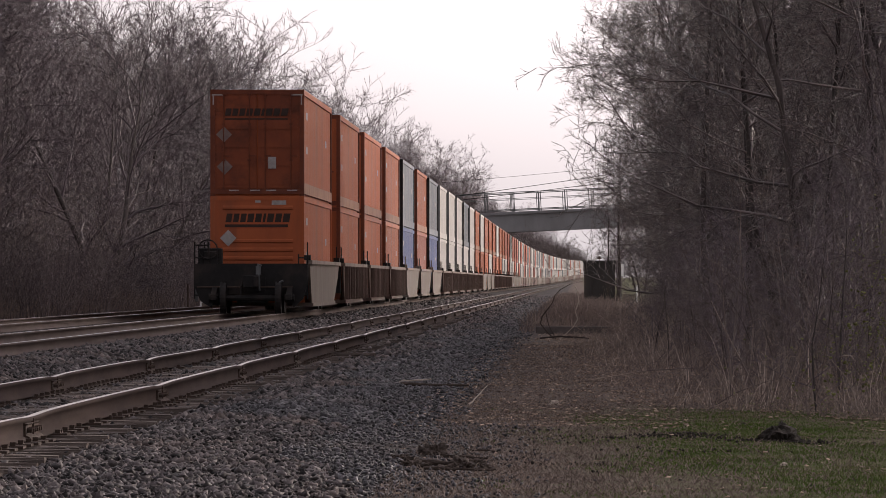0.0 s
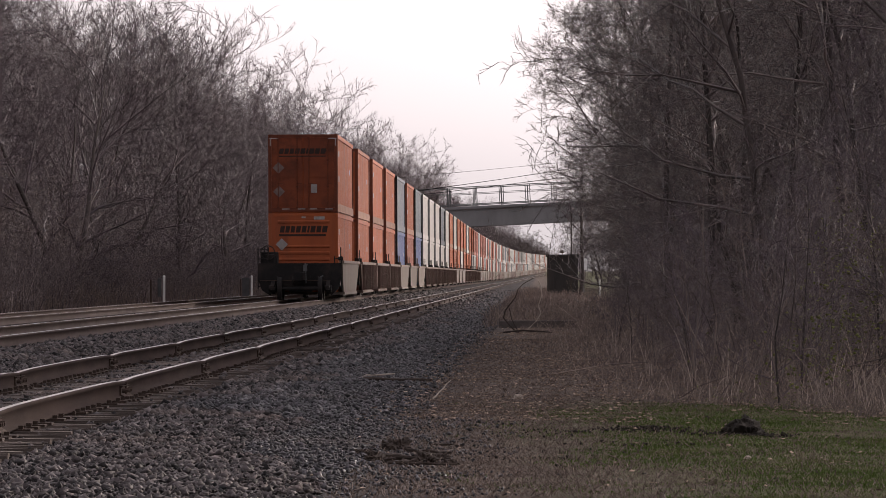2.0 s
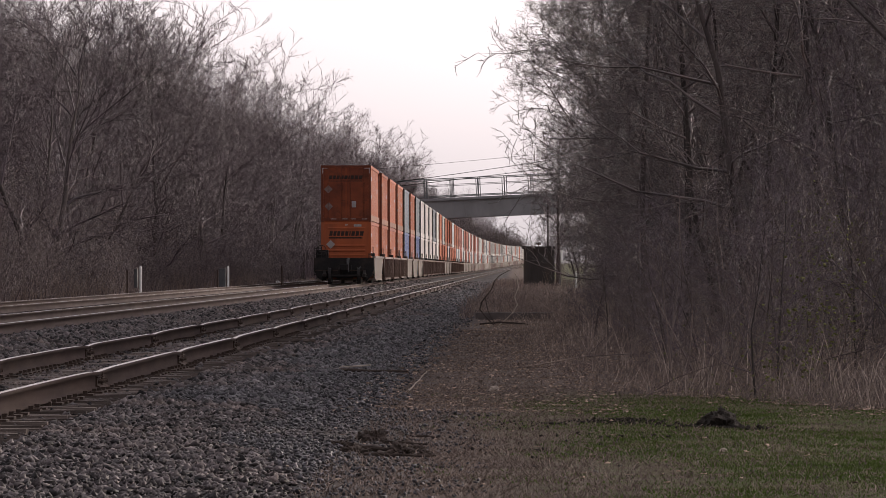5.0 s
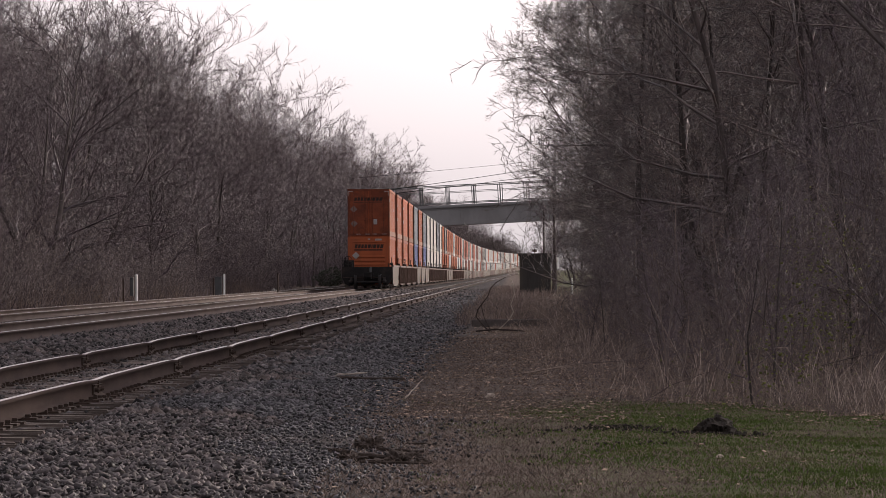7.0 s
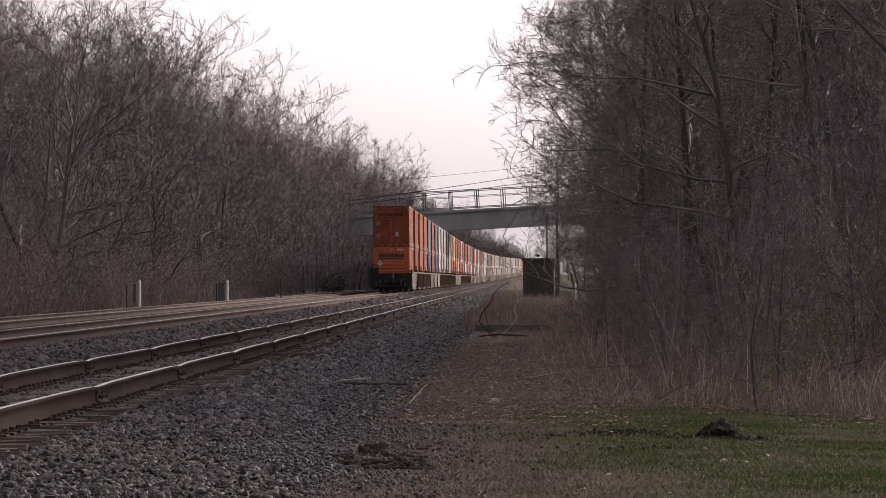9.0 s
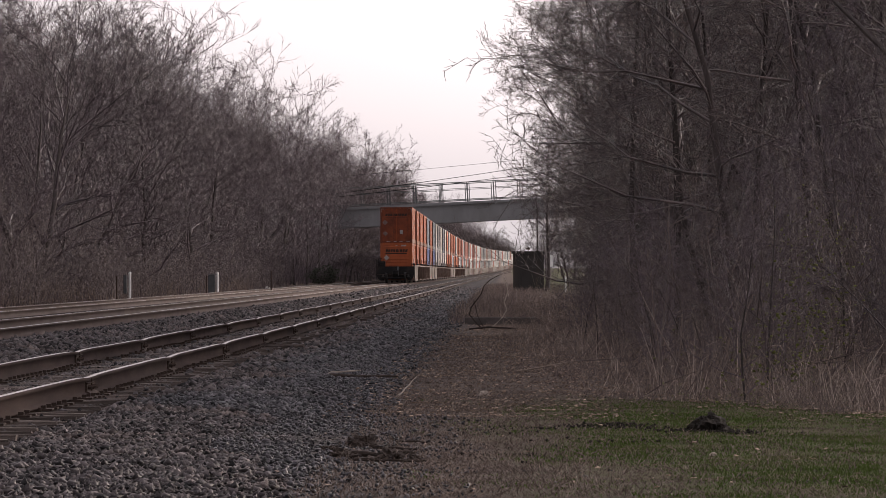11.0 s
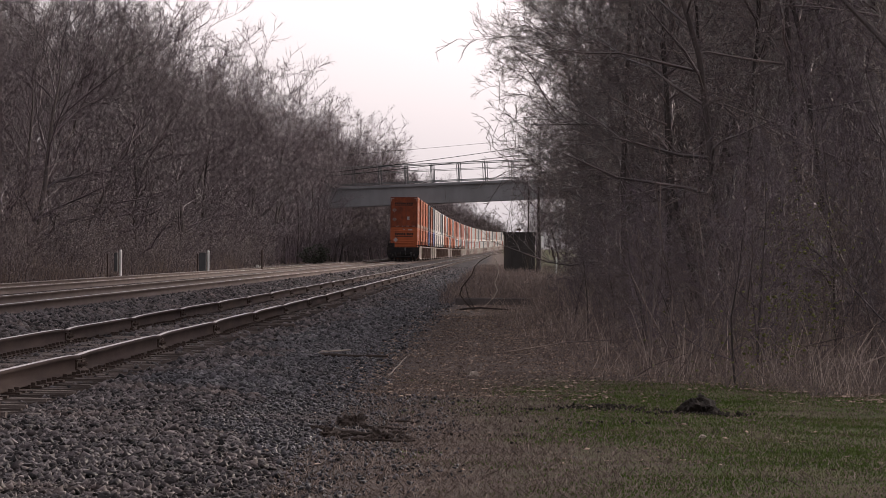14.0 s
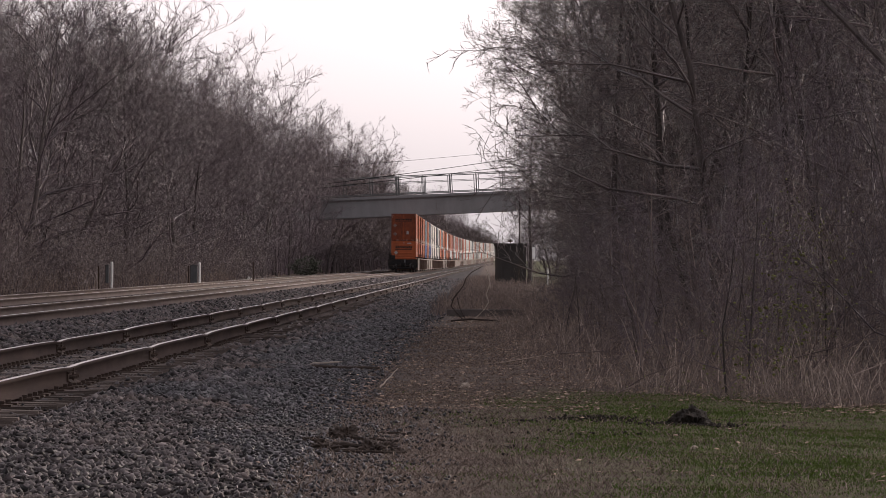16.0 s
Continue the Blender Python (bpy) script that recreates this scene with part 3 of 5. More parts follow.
def thicket_proto(seed, height, stems, reach, fine, bark):
    """A clump of thin upright stems from one root, each with side twigs."""
    rnd = random.Random(seed)
    root = tagged(new("bare_thicket"), "dense leafless clump of thin brown stems", "shrub", "thickets along the line")
    main, side = [], []
    for _ in range(stems):
        a, q = rnd.uniform(0, 2 * math.pi), reach * math.sqrt(rnd.random())
        seg = grow(rnd, height * rnd.uniform(0.5, 1.1), fine * 2.4, 0.3, 3, (9, 4, 2), 0.12, rnd.gauss(0, 0.16), 0.02, fine, (6, 3, 2, 1), 0.2)
        for kind in seg:
            for g in seg[kind]:
                dx, dy = q * math.cos(a), q * math.sin(a)
                (main if kind == 0 else side).append((g[0] + dx, g[1] + dy, g[2], g[3] + dx, g[4] + dy, *g[5:]))
    for nm, segs, sides in (("stem_clump", main, 4), ("crown", side, 3)):
        v, f = tubes(segs, sides, False)
        part(nm, raw_mesh(nm, v, f, bark), None, root)["kind"] = "stuff"
    return root


thickets = [thicket_proto(200 + i, 4.4, 17, 1.3, 0.0085, M_HAZYSCRUB) for i in range(4)]
small_thickets = [thicket_proto(220 + i, 3.4, 12, 0.9, 0.005, M_THICKET) for i in range(4)]

rnd_l = random.Random(5)
edge, back, low = [], [], []
y = 126.0
while y < 1900:
    for row, off in enumerate((-12.5, -17.5, -24.0, -33.0)):
        if (row > 2 and y > 400) or (row > 1 and y > 700) or (row > 1 and y < 165):
            continue
        spot = (main_x(y) + off + rnd_l.uniform(-1.4, 1.4), y + rnd_l.uniform(-3, 3), 1.02 + 0.00016 * min(y, 800) + 0.03 * row)
        (edge if row == 0 and y < 420 else back).append(spot)
    y += 6.8 + y * 0.0195
y = 118.0
while y < 700:
    for row, off in enumerate((-10.8, -14.5, -21.0)):
        low.append((main_x(y) + off + rnd_l.uniform(-1.2, 1.2), y + rnd_l.uniform(-2, 2), (0.85, 1.2, 1.45)[row] * rnd_l.uniform(0.7, 1.2)))
    y += 4.2 + y * 0.02
clumps = []
y = 117.0
while y < 460:
    for row, off in enumerate((-10.6, -12.6, -15.5)):
        clumps.append((main_x(y) + off + rnd_l.uniform(-0.8, 0.8), y + rnd_l.uniform(-1.5, 1.5), (0.75, 1.15, 1.6)[row] * rnd_l.uniform(0.75, 1.25)))
    y += 2.6 + (y - 110) * 0.022
plant(thickets, clumps, 15)
plant(woods, edge, 1, 0.86, 1.04)
plant(far_woods, back, 3, 0.9, 1.07)

verge = [tree_proto("verge_tree", "bare tree with fine reddish twigs beside the verge", "tree", 30 + i, 12.5, 0.075, 0.36, 4, (22, 9, 6, 4), bare=0.06, droop=0.05, fine=0.006, steps=(7, 6, 4, 2), close=0.08, twig=M_VERGETWIG, group="trees along the verge") for i in range(5)]
poles = [tree_proto("verge_tree", "slender straight bare tree beside the verge", "tree", 140 + i, 11.5, 0.075, 0.27, 4, (15, 6, 4, 3), bare=0.3, droop=0.09, fine=0.007, steps=(7, 6, 4, 2), close=0.0, twig=M_VERGETWIG, crook=0.22, group="trees along the verge") for i in range(3)]
rnd_r = random.Random(8)
near_r, back_r = [], []
y = 70.0
while y < 225:
    for row in range(5):
        x = 0.0236 * y + (5.0 if y < 80 else 4.0) + 1.2 * smooth(150, 200, y) + row * 2.5 + rnd_r.uniform(-0.7, 0.7)
        (near_r if row < 2 else back_r).append((x, y + rnd_r.uniform(-2.5, 2.5), 0.9 + 0.06 * row))
    y += 6.5 + (y - 60) * 0.05
for y in (420, 480, 560, 660, 800, 1000, 1300):
    for row in range(3):
        back_r.append((main_x(y) + 14.5 + row * 5 + rnd_r.uniform(-1, 1), y + rnd_r.uniform(-6, 6), 0.75))
hut_tree = tree_proto("bare_tree", "bare forked tree standing close beside the hut", "tree", 66, 10.5, 0.15, 0.42, 4, (11, 7, 5, 4), bare=0.24, group="trees along the line", fine=0.009, close=0.3)
hut_tree.matrix_basis = pose(10.75, 318.5, ground_z(10.75, 318.5) - 0.02, 0, 0, 0)
# unseen trees added beyond the right edge, to keep sky light off the verge wood
for k in range(0, 16, 2):
    back_r.append((0.03 * (72 + 6 * k) + 15.5 + 2.4 * (k % 3), 72 + 6.0 * k, 1.15))
near_r[0], near_r[2] = (7.9, 104.0, 0.9), (8.3, 97.0, 0.9)
near_r.append((5.35, 105.0, 1.0))
near_r += [(5.9, 122.0, 1.0), (6.4, 138.0, 1.05), (7.0, 155.0, 1.05), (6.9, 114.0, 1.0), (7.9, 132.0, 1.05), (8.4, 118.0, 1.1), (6.9, 100.0, 1.0), (9.3, 110.0, 1.1)]
near_r.append((5.9, 93.0, 1.05))
plant(verge, near_r, 6, 0.85, 1.12)
plant(poles, [(4.95, 97.0, 1.0), (5.5, 93.0, 1.05), (6.4, 88.0, 1.0), (7.3, 84.0, 1.1), (8.3, 101.0, 1.1)], 17, 0.95, 1.1)
plant(far_woods, back_r, 7, 0.75, 1.0)
y = 49.0
while y < 260:
    for row in range(5):
        x = max(3.9, 0.041 * y + 0.5) + row * 1.9 + rnd_r.uniform(-0.6, 0.6)
        low.append((x, y + rnd_r.uniform(-1.5, 1.5), (0.42, 0.6, 0.85, 1.0, 1.2)[row] * rnd_r.uniform(0.75, 1.2)))
    y += 3.4 + (y - 50) * 0.045
plant(brush, low, 4)
clumps = []
y = 54.0
while y < 210:
    for row in range(3):
        x = max(4.2, 0.038 * y + 1.1) + row * 2.1 + rnd_r.uniform(-0.7, 0.7)
        clumps.append((x, y + rnd_r.uniform(-1.2, 1.2), (0.45, 0.75, 1.15)[row] * rnd_r.uniform(0.7, 1.2)))
    y += 3.2 + (y - 54) * 0.045
plant(small_thickets, clumps, 16)


def far_wood():
    """The leafless wood beyond the overpass, where no tree can be told from the next."""
    rnd = random.Random(90)
    forms = []
    for k in range(6):
        seg = grow(rnd, 15.5, 0.18, 0.5, 3, (18, 8, 6), 0.06, 0.0, 0.0, 0.042, (5, 3, 2, 1), 0.4, True)
        forms.append(np.array([g for kind in seg for g in seg[kind]]))
    rows = []
    y = 640.0
    while y < 2700:
        for off in (-12.0, -16.5, -22.0, -29.0):
            x, yy, s, a = main_x(y) + off + rnd.uniform(-2, 2), y + rnd.uniform(-6, 6), rnd.uniform(0.8, 1.15), rnd.uniform(0, 2 * math.pi)
            g = rnd.choice(forms).copy()
            c, w = math.cos(a), math.sin(a)
            for i in (0, 3):
                px, py = g[:, i].copy(), g[:, i + 1].copy()
                g[:, i], g[:, i + 1], g[:, i + 2] = x + s * (c * px - w * py), yy + s * (w * px + c * py), ground_z(x, yy) + s * g[:, i + 2]
            rows.append(g)
        y += 13 + (y - 640) * 0.02
    # haze over this distance is in the pale bark colour
    v, f = tubes(np.concatenate(rows), 3, False)
    tagged(new("far_wood", raw_mesh("far_wood", v, f, M_HAZYSCRUB)), "distant leafless wood along the curving line", "wood", kind="stuff")


far_wood()


# ---- dry stalks, brambles and leaf litter along the verge ----
def stalks(name, label, spots, heights, lean, material, radius=0.004, bends=2, seed=3):
    rnd = np.random.RandomState(seed)
    p = np.array(spots)
    d = np.stack([rnd.normal(0, lean, len(p)), rnd.normal(0, lean, len(p)), np.ones(len(p))], 1)
    segs, r = [], np.full(len(p), radius) * rnd.uniform(0.6, 1.5, len(p))
    for k in range(bends):
        q = p + d * (np.array(heights) / bends)[:, None]
        segs.append(np.concatenate([p, q, (r * (1 - 0.35 * k))[:, None], (r * (1 - 0.35 * (k + 1)))[:, None]], 1))
        p = q
        d = d + np.stack([rnd.normal(0, lean * 0.7, len(p)), rnd.normal(0, lean * 0.7, len(p)), rnd.normal(-0.15 - 0.05 * bends, 0.25, len(p))], 1)
    v, f = tubes(np.concatenate(segs), 3, False)
    return tagged(new(name, raw_mesh(name, v, f, material)), label, "dry weeds", kind="stuff")


def build_weeds():
    rnd = np.random.RandomState(12)
    for count, lo, hi, lean, mtl, rad, label in ((16000, 0.1, 0.5, 0.55, M_STALK, 0.0034, "brown dry weeds and brambles massed along the verge"),
                                                (2600, 0.35, 1.05, 0.34, M_PALESTALK, 0.0038, "pale dry weed stalks leaning out of the brambles")):
        pts, h = [], []
        for y in 46 + 130 * rnd.uniform(0, 1, count) ** 1.7:
            edge_x = 2.0 + 0.010 * (y - 55) + (1.9 * max(0.0, (56 - y) / 9.0))
            x = edge_x + abs(rnd.normal(0, 1.6)) * (1 + y * 0.006) + 0.25 * noise.noise((y * 0.3, 1, 1))
            dense = noise.noise((x * 0.8, y * 0.25, 7))
            if dense < (0.12 if mtl is M_PALESTALK else -0.2) and rnd.uniform() < (0.93 if mtl is M_PALESTALK else 0.75):
                continue
            pts.append((x, y, ground_z(x, y)))
            h.append(rnd.uniform(lo, hi) * (0.3 + 0.7 * smooth(0, 1.8, x - edge_x)) * (1.3 if dense > 0.2 else 1))
        stalks("dry_weeds", label, pts, h, lean, mtl, rad, bends=3, seed=count)
    # arching brambles
    pts = []
    for y in 47 + 90 * rnd.uniform(0, 1, 1500) ** 1.5:
        x = 2.3 + 0.012 * (y - 55) + (1.9 * max(0.0, (56 - y) / 9.0)) + 0.9 + abs(rnd.normal(0, 1.8))
        pts.append((x, y, ground_z(x, y)))
    stalks("brambles", "arching reddish bramble canes tangled along the verge", pts, rnd.uniform(0.5, 1.4, len(pts)), 0.5, M_STALK, 0.006, bends=6, seed=14)["category"] = "brambles"
    # thin understorey stems that close the woods
    pts, h = [], []
    for y in 122 + 560 * rnd.uniform(0, 1, 9000) ** 1.5:
        x = main_x(y) - 13.0 - rnd.uniform(0, 26)
        pts.append((x, y, ground_z(x, y)))
        h.append(rnd.uniform(1.5, 6.0))
    stalks("undergrowth", "thin leafless stems crowding under the trees", pts, h, 0.16, M_TWIG, 0.014, bends=3, seed=9)["category"] = "undergrowth"
    pts, h = [], []
    for y in 62 + 200 * rnd.uniform(0, 1, 5500) ** 1.4:
        x = 0.036 * y + 2.6 + rnd.uniform(0, 14)
        pts.append((x, y, ground_z(x, y)))
        h.append(rnd.uniform(0.8, 4.5))
    stalks("undergrowth", "thin brown stems crowding under the verge trees", pts, h, 0.16, M_VERGETWIG, 0.009, bends=3, seed=19)["category"] = "undergrowth"
    far = []
    for y in 420 + 900 * rnd.uniform(0, 1, 3500):
        x = main_x(y) - 12.0 - rnd.uniform(0, 22)
        far.append((x, y, ground_z(x, y)))
    stalks("undergrowth", "far leafless stems of the wood", far, rnd.uniform(3, 10, len(far)), 0.12, M_TWIG, 0.05, bends=2, seed=10)["category"] = "undergrowth"
    far = []
    for y in 125 + 305 * rnd.uniform(0, 1, 8000) ** 1.2:
        x = main_x(y) + 7.4 + abs(rnd.normal(0, 2.6))
        far.append((x, y, ground_z(x, y)))
    stalks("dry_weeds", "low brown weeds between the ballast and the hut", far, rnd.uniform(0.1, 0.5, len(far)), 0.4, M_STALK, 0.009, bends=2, seed=11)
    pts, h = [], []
    for y in 120 + 260 * rnd.uniform(0, 1, 7000):
        x = main_x(y) - 9.6 - abs(rnd.normal(0, 1.5))
        pts.append((x, y, ground_z(x, y)))
        h.append(rnd.uniform(0.3, 1.3))
    stalks("dry_weeds", "tan dry weeds at the foot of the wood", pts, h, 0.25, M_STALK, 0.009, seed=5)
    # short grass of the verge, in tufts
    pts, h, bare = [], [], []
    for _ in range(190000):
        y = rnd.uniform(24.0, 56)
        x = rnd.uniform(0.2, 0.105 * y + 0.3)
        k = noise.noise((x * 0.9, y * 0.35, 2)) + 0.3 * noise.noise((x * 3, y * 2, 9))
        if rnd.uniform() > (0.42 + 0.75 * k - 0.5 * smooth(2.4, 0.3, x)) * smooth(56, 45, y) or x > 3.9 + max(0, (48 - y)) * 0.6:
            if rnd.uniform() < 0.28 and x < 3.9 + max(0, (48 - y)) * 0.6:
                bare.append((x, y, ground_z(x, y)))
            continue
        pts.append((x, y, ground_z(x, y)))
        h.append(rnd.uniform(0.006, 0.015))
    dead = []
    for y in 24.0 + 78 * rnd.uniform(0, 1, 34000) ** 1.6:
        x = main_x(y) + 7.6 + abs(rnd.normal(0, 2.3))
        if y < 54 and x > 1.5 + 0.6 * noise.noise((x, y * 0.2, 6)) and rnd.uniform() < 0.6:
            continue
        dead.append((x, y, ground_z(x, y)))
    stalks("dead_grass", "short dry turf worn thin on the verge", bare, rnd.uniform(0.004, 0.012, len(bare)), 0.8, M_DEADGRASS, 0.0028, bends=1, seed=17)["category"] = "dead grass"
    stalks("dead_grass", "flattened dead grass over the dirt verge", dead, rnd.uniform(0.01, 0.04, len(dead)), 0.9, M_DEADGRASS, 0.003, bends=1, seed=16)["category"] = "dead grass"
    g = stalks("grass", "short patchy green grass of the verge", pts, h, 0.5, M_GRASS, 0.003, bends=1, seed=6)
    g["category"] = "grass"


build_weeds()


def leaf_shapes(rnd):
    out = []
    for _ in range(6):
        p = np.array([(-1, 0, 0), (-0.3, -0.6, 0.2), (0.5, -0.45, 0.1), (1, 0, 0.3), (0.4, 0.5, 0.15), (-0.4, 0.55, 0.25)]) * rnd.uniform(0.7, 1.2, (6, 3))
        p = np.concatenate([p, p * 0.97 - (0, 0, 0.06)])
        f = [(0, i, i + 1) for i in range(1, 5)] + [(6, 6 + i + 1, 6 + i) for i in range(1, 5)]
        for i in range(6):
            j = (i + 1) % 6
            f += [(i, 6 + i, 6 + j), (i, 6 + j, j)]
        out.append((p, np.array(f)))
    return out


def build_litter():
    rnd = np.random.RandomState(21)
    shapes = leaf_shapes(rnd)
    pts, size = [], []
    for y in 44 + 90 * rnd.uniform(0, 1, 7500) ** 1.4:
        x = 2.2 + 0.010 * (y - 55) + (1.9 * max(0.0, (56 - y) / 9.0)) + rnd.normal(0.6, 0.6)
        if x < main_x(y) + 6.3:
            continue
        pts.append((x, y, ground_z(x, y) + 0.015))
        size.append(rnd.uniform(0.013, 0.03))
    for y in 44 + 70 * rnd.uniform(0, 1, 4200) ** 1.3:
        x = main_x(y) + 7.2 + rnd.uniform(0, 2.6)
        pts.append((x, y, ground_z(x, y) + 0.012))
        size.append(rnd.uniform(0.012, 0.034))
    for y in rnd.uniform(30, 50, 120):
        x = rnd.uniform(-0.6, 3.5)
        pts.append((x, y, ground_z(x, y) + 0.012))
        size.append(rnd.uniform(0.015, 0.03))
    scatter("leaf_litter", "brown dead leaves drifted along the weeds", "leaf litter", np.array(pts), np.array(size), M_LITTER, shapes, tilt=0.5, seed=2)
    # fresh leaves on a low shrub at the wood's edge
    pts, size = [], []
    for cx_, cy_, cz_, n in ((4.1, 51.0, 0.4, 170), (4.35, 52.5, 0.75, 260), (4.5, 52, 1.1, 160), (3.8, 49.5, 0.2, 60), (4.9, 57, 1.6, 260), (3.2, 52.5, 0.15, 40)):
        for _ in range(n):
            pts.append((cx_ + rnd.normal(0, 0.28), cy_ + rnd.normal(0, 0.5), max(0.05, cz_ + rnd.normal(0, 0.25))))
            size.append(rnd.uniform(0.012, 0.026))
    scatter("young_leaves", "sparse yellow-green young leaves on low shrubs", "leaves", np.array(pts), np.array(size), M_LEAF, shapes, seed=3)


build_litter()


def rough_lump(name, label, category, x, y, sx, sy, sz, material, seed, amp=0.35):
    bm = bmesh.new()
    bmesh.ops.create_icosphere(bm, subdivisions=4, radius=1.0)
    for v in bm.verts:
        k = 1 + amp * noise.noise(v.co * 1.6 + Vector((seed, 0, 0))) + 0.5 * amp * noise.noise(v.co * 5 + Vector((0, seed, 0))) + 0.45 * amp * noise.noise(v.co * 12 + Vector((0, 0, seed)))
        v.co = Vector((v.co.x * sx * k, v.co.y * sy * k, max(-0.3, v.co.z) * sz * k))
    ob = part(name, bm, material)
    ob.matrix_basis = pose(x, y, ground_z(x, y))
    return tagged(ob, label, category)


rough_lump("soil_mound", "crumbly mound of black soil thrown up in the grass", "mound", 2.68, 41.0, 0.15, 0.24, 0.13, M_SOIL, 7, 0.4)


def soil_scatter():
    """Clods of black soil kicked out over the grass."""
    rnd = np.random.RandomState(33)
    shapes = [stone_shape(rnd) for _ in range(6)]
    pts, size = [], []
    for x0, y0, sx, sy, n in ((2.66, 40.9, 0.2, 0.26, 240), (1.95, 42.0, 0.2, 0.35, 190), (1.15, 41.3, 0.28, 0.45, 50), (0.95, 36.5, 0.25, 0.6, 40), (1.75, 38.5, 0.3, 0.5, 30)):
        for dx, dy in zip(rnd.normal(0, sx, n), rnd.normal(0, sy, n)):
            pts.append((x0 + dx, y0 + dy, ground_z(x0 + dx, y0 + dy) + 0.008))
            size.append(rnd.uniform(0.006, 0.02))
    scatter("soil_clods", "black soil clods scattered over the grass", "soil", np.array(pts), np.array(size), M_SOIL, shapes, seed=4)


soil_scatter()


def log(name, label, category, pts, radii, material, sides=8, seed=1):
    """A crooked stick through points."""
    rnd = random.Random(seed)
    bm = bmesh.new()
    rings = []
    for i, p in enumerate(pts):
        d = Vector(pts[min(i + 1, len(pts) - 1)]) - Vector(pts[max(i - 1, 0)])
        u = d.orthogonal().normalized()
        w = d.normalized().cross(u)
        rings.append([bm.verts.new(Vector(p) + radii[i] * rnd.uniform(0.75, 1.2) * (math.cos(2 * math.pi * k / sides) * u + math.sin(2 * math.pi * k / sides) * w)) for k in range(sides)])
    for a, b in zip(rings, rings[1:]):
        for k in range(sides):
            bm.faces.new((a[k], a[(k + 1) % sides], b[(k + 1) % sides], b[k]))
    bm.faces.new(rings[0][::-1])
    bm.faces.new(rings[-1])
    return tagged(part(name, bm, material), label, category)


def ground_stick(name, label, category, x, y, length, turn, r, material, seed, lift=0.0):
    rnd = random.Random(seed)
    pts = []
    for i in range(6):
        f = i / 5 - 0.5
        px, py = x + f * length * math.cos(turn) + rnd.uniform(-0.02, 0.02), y + f * length * math.sin(turn)
        pts.append((px, py, ground_z(px, py) + r * 0.7 + 0.012 + lift * i / 5 + rnd.uniform(0, 0.01)))
    return log(name, label, category, pts, [r * (1.1 - 0.1 * i) for i in range(6)], material, seed=seed)


for k, (x, y, ln, turn, r) in enumerate(((-0.02, 35.4, 0.3, -0.35, 0.022), (0.16, 37.0, 0.26, -0.5, 0.013), (-0.22, 36.3, 0.14, 1.1, 0.018), (0.1, 34.3, 0.34, 0.25, 0.012), (0.3, 38.6, 0.24, -0.8, 0.01))):
    ground_stick("rotten_wood", "broken piece of dark rotten wood on the stones", "wood", x, y, ln * 1.3, turn, r * 0.95, M_WOOD, k)
rough_lump("rotten_wood", "crumbled chunk of dark rotten wood on the stones", "wood", -0.07, 37.6, 0.1, 0.14, 0.1, M_WOOD, 41, 0.6)
rough_lump("rotten_wood", "crumbled chunk of dark rotten wood on the stones", "wood", 0.12, 35.4, 0.085, 0.12, 0.07, M_WOOD, 44, 0.6)
for k, (x, y, a) in enumerate(((-0.2, 35.2, 0.06), (0.02, 34.6, 0.05), (0.22, 36.2, 0.045), (-0.12, 38.4, 0.05), (0.3, 35.0, 0.04), (-0.3, 36.8, 0.04))):
    rough_lump("rotten_wood", "crumbled chunk of dark rotten wood on the stones", "wood", x, y, a * 1.5, a * 1.8, a * 0.8, M_WOOD, 60 + k, 0.8)
log("leaning_trunk", "dead dark trunk leaning out of the wood", "tree trunk", [(9.3, 60.0, 0.0), (8.0, 60.2, 1.6), (6.6, 60.0, 3.2), (5.6, 59.8, 4.2), (4.9, 59.9, 4.9)], [0.055, 0.048, 0.04, 0.028, 0.012], M_BARK, seed=31)
ground_stick("old_plank", "pale split end of an old tie lying on the ballast", "wood", -1.55, 83.0, 1.1, -0.5, 0.05, M_TIE, 21)
ground_stick("twig", "bleached twig lying on the ballast", "stick", -0.35, 62.0, 0.7, -1.0, 0.012, M_PALEWOOD, 22, 0.05)
ground_stick("twig", "bleached dry stalk leaning out of the stones", "stick", 0.35, 52.0, 0.35, 0.9, 0.008, M_PALEWOOD, 23, 0.2)
ground_stick("twig", "dark dead twig lying on the ballast", "stick", -0.1, 60.5, 0.8, 0.2, 0.02, M_WOOD, 24)
rough_lump("pale_stone", "pale stone lying in the litter", "stone", 1.18, 54.5, 0.05, 0.06, 0.05, M_PALEWOOD, 5)
rough_lump("pale_stone", "small pale stone in the grass", "stone", 2.35, 35.6, 0.03, 0.03, 0.025, M_PALEWOOD, 6)

# fallen forked branch beside the ballast
bx, by = 2.05, 112.0
g0 = ground_z(bx, by)
log("fallen_branch", "dark crooked branch propped up beside the ballast", "branch",
    [(bx + 0.36, by, g0), (bx + 0.2, by, g0 + 0.17), (bx + 0.06, by, g0 + 0.34), (bx + 0.1, by, g0 + 0.5), (bx + 0.32, by + 0.1, g0 + 0.78), (bx + 0.38, by + 0.1, g0 + 0.96), (bx + 0.5, by + 0.1, g0 + 1.08), (bx + 0.72, by + 0.1, g0 + 1.2)],
    [0.015, 0.016, 0.014, 0.015, 0.013, 0.011, 0.008, 0.004], M_WOOD, seed=3)
log("fallen_branch", "dark forked twig propped beside the ballast", "branch",
    [(bx + 0.4, by + 0.05, g0), (bx + 0.24, by, g0 + 0.3), (bx + 0.17, by, g0 + 0.62), (bx + 0.36, by, g0 + 0.72)], [0.01, 0.009, 0.008, 0.004], M_WOOD, seed=5)
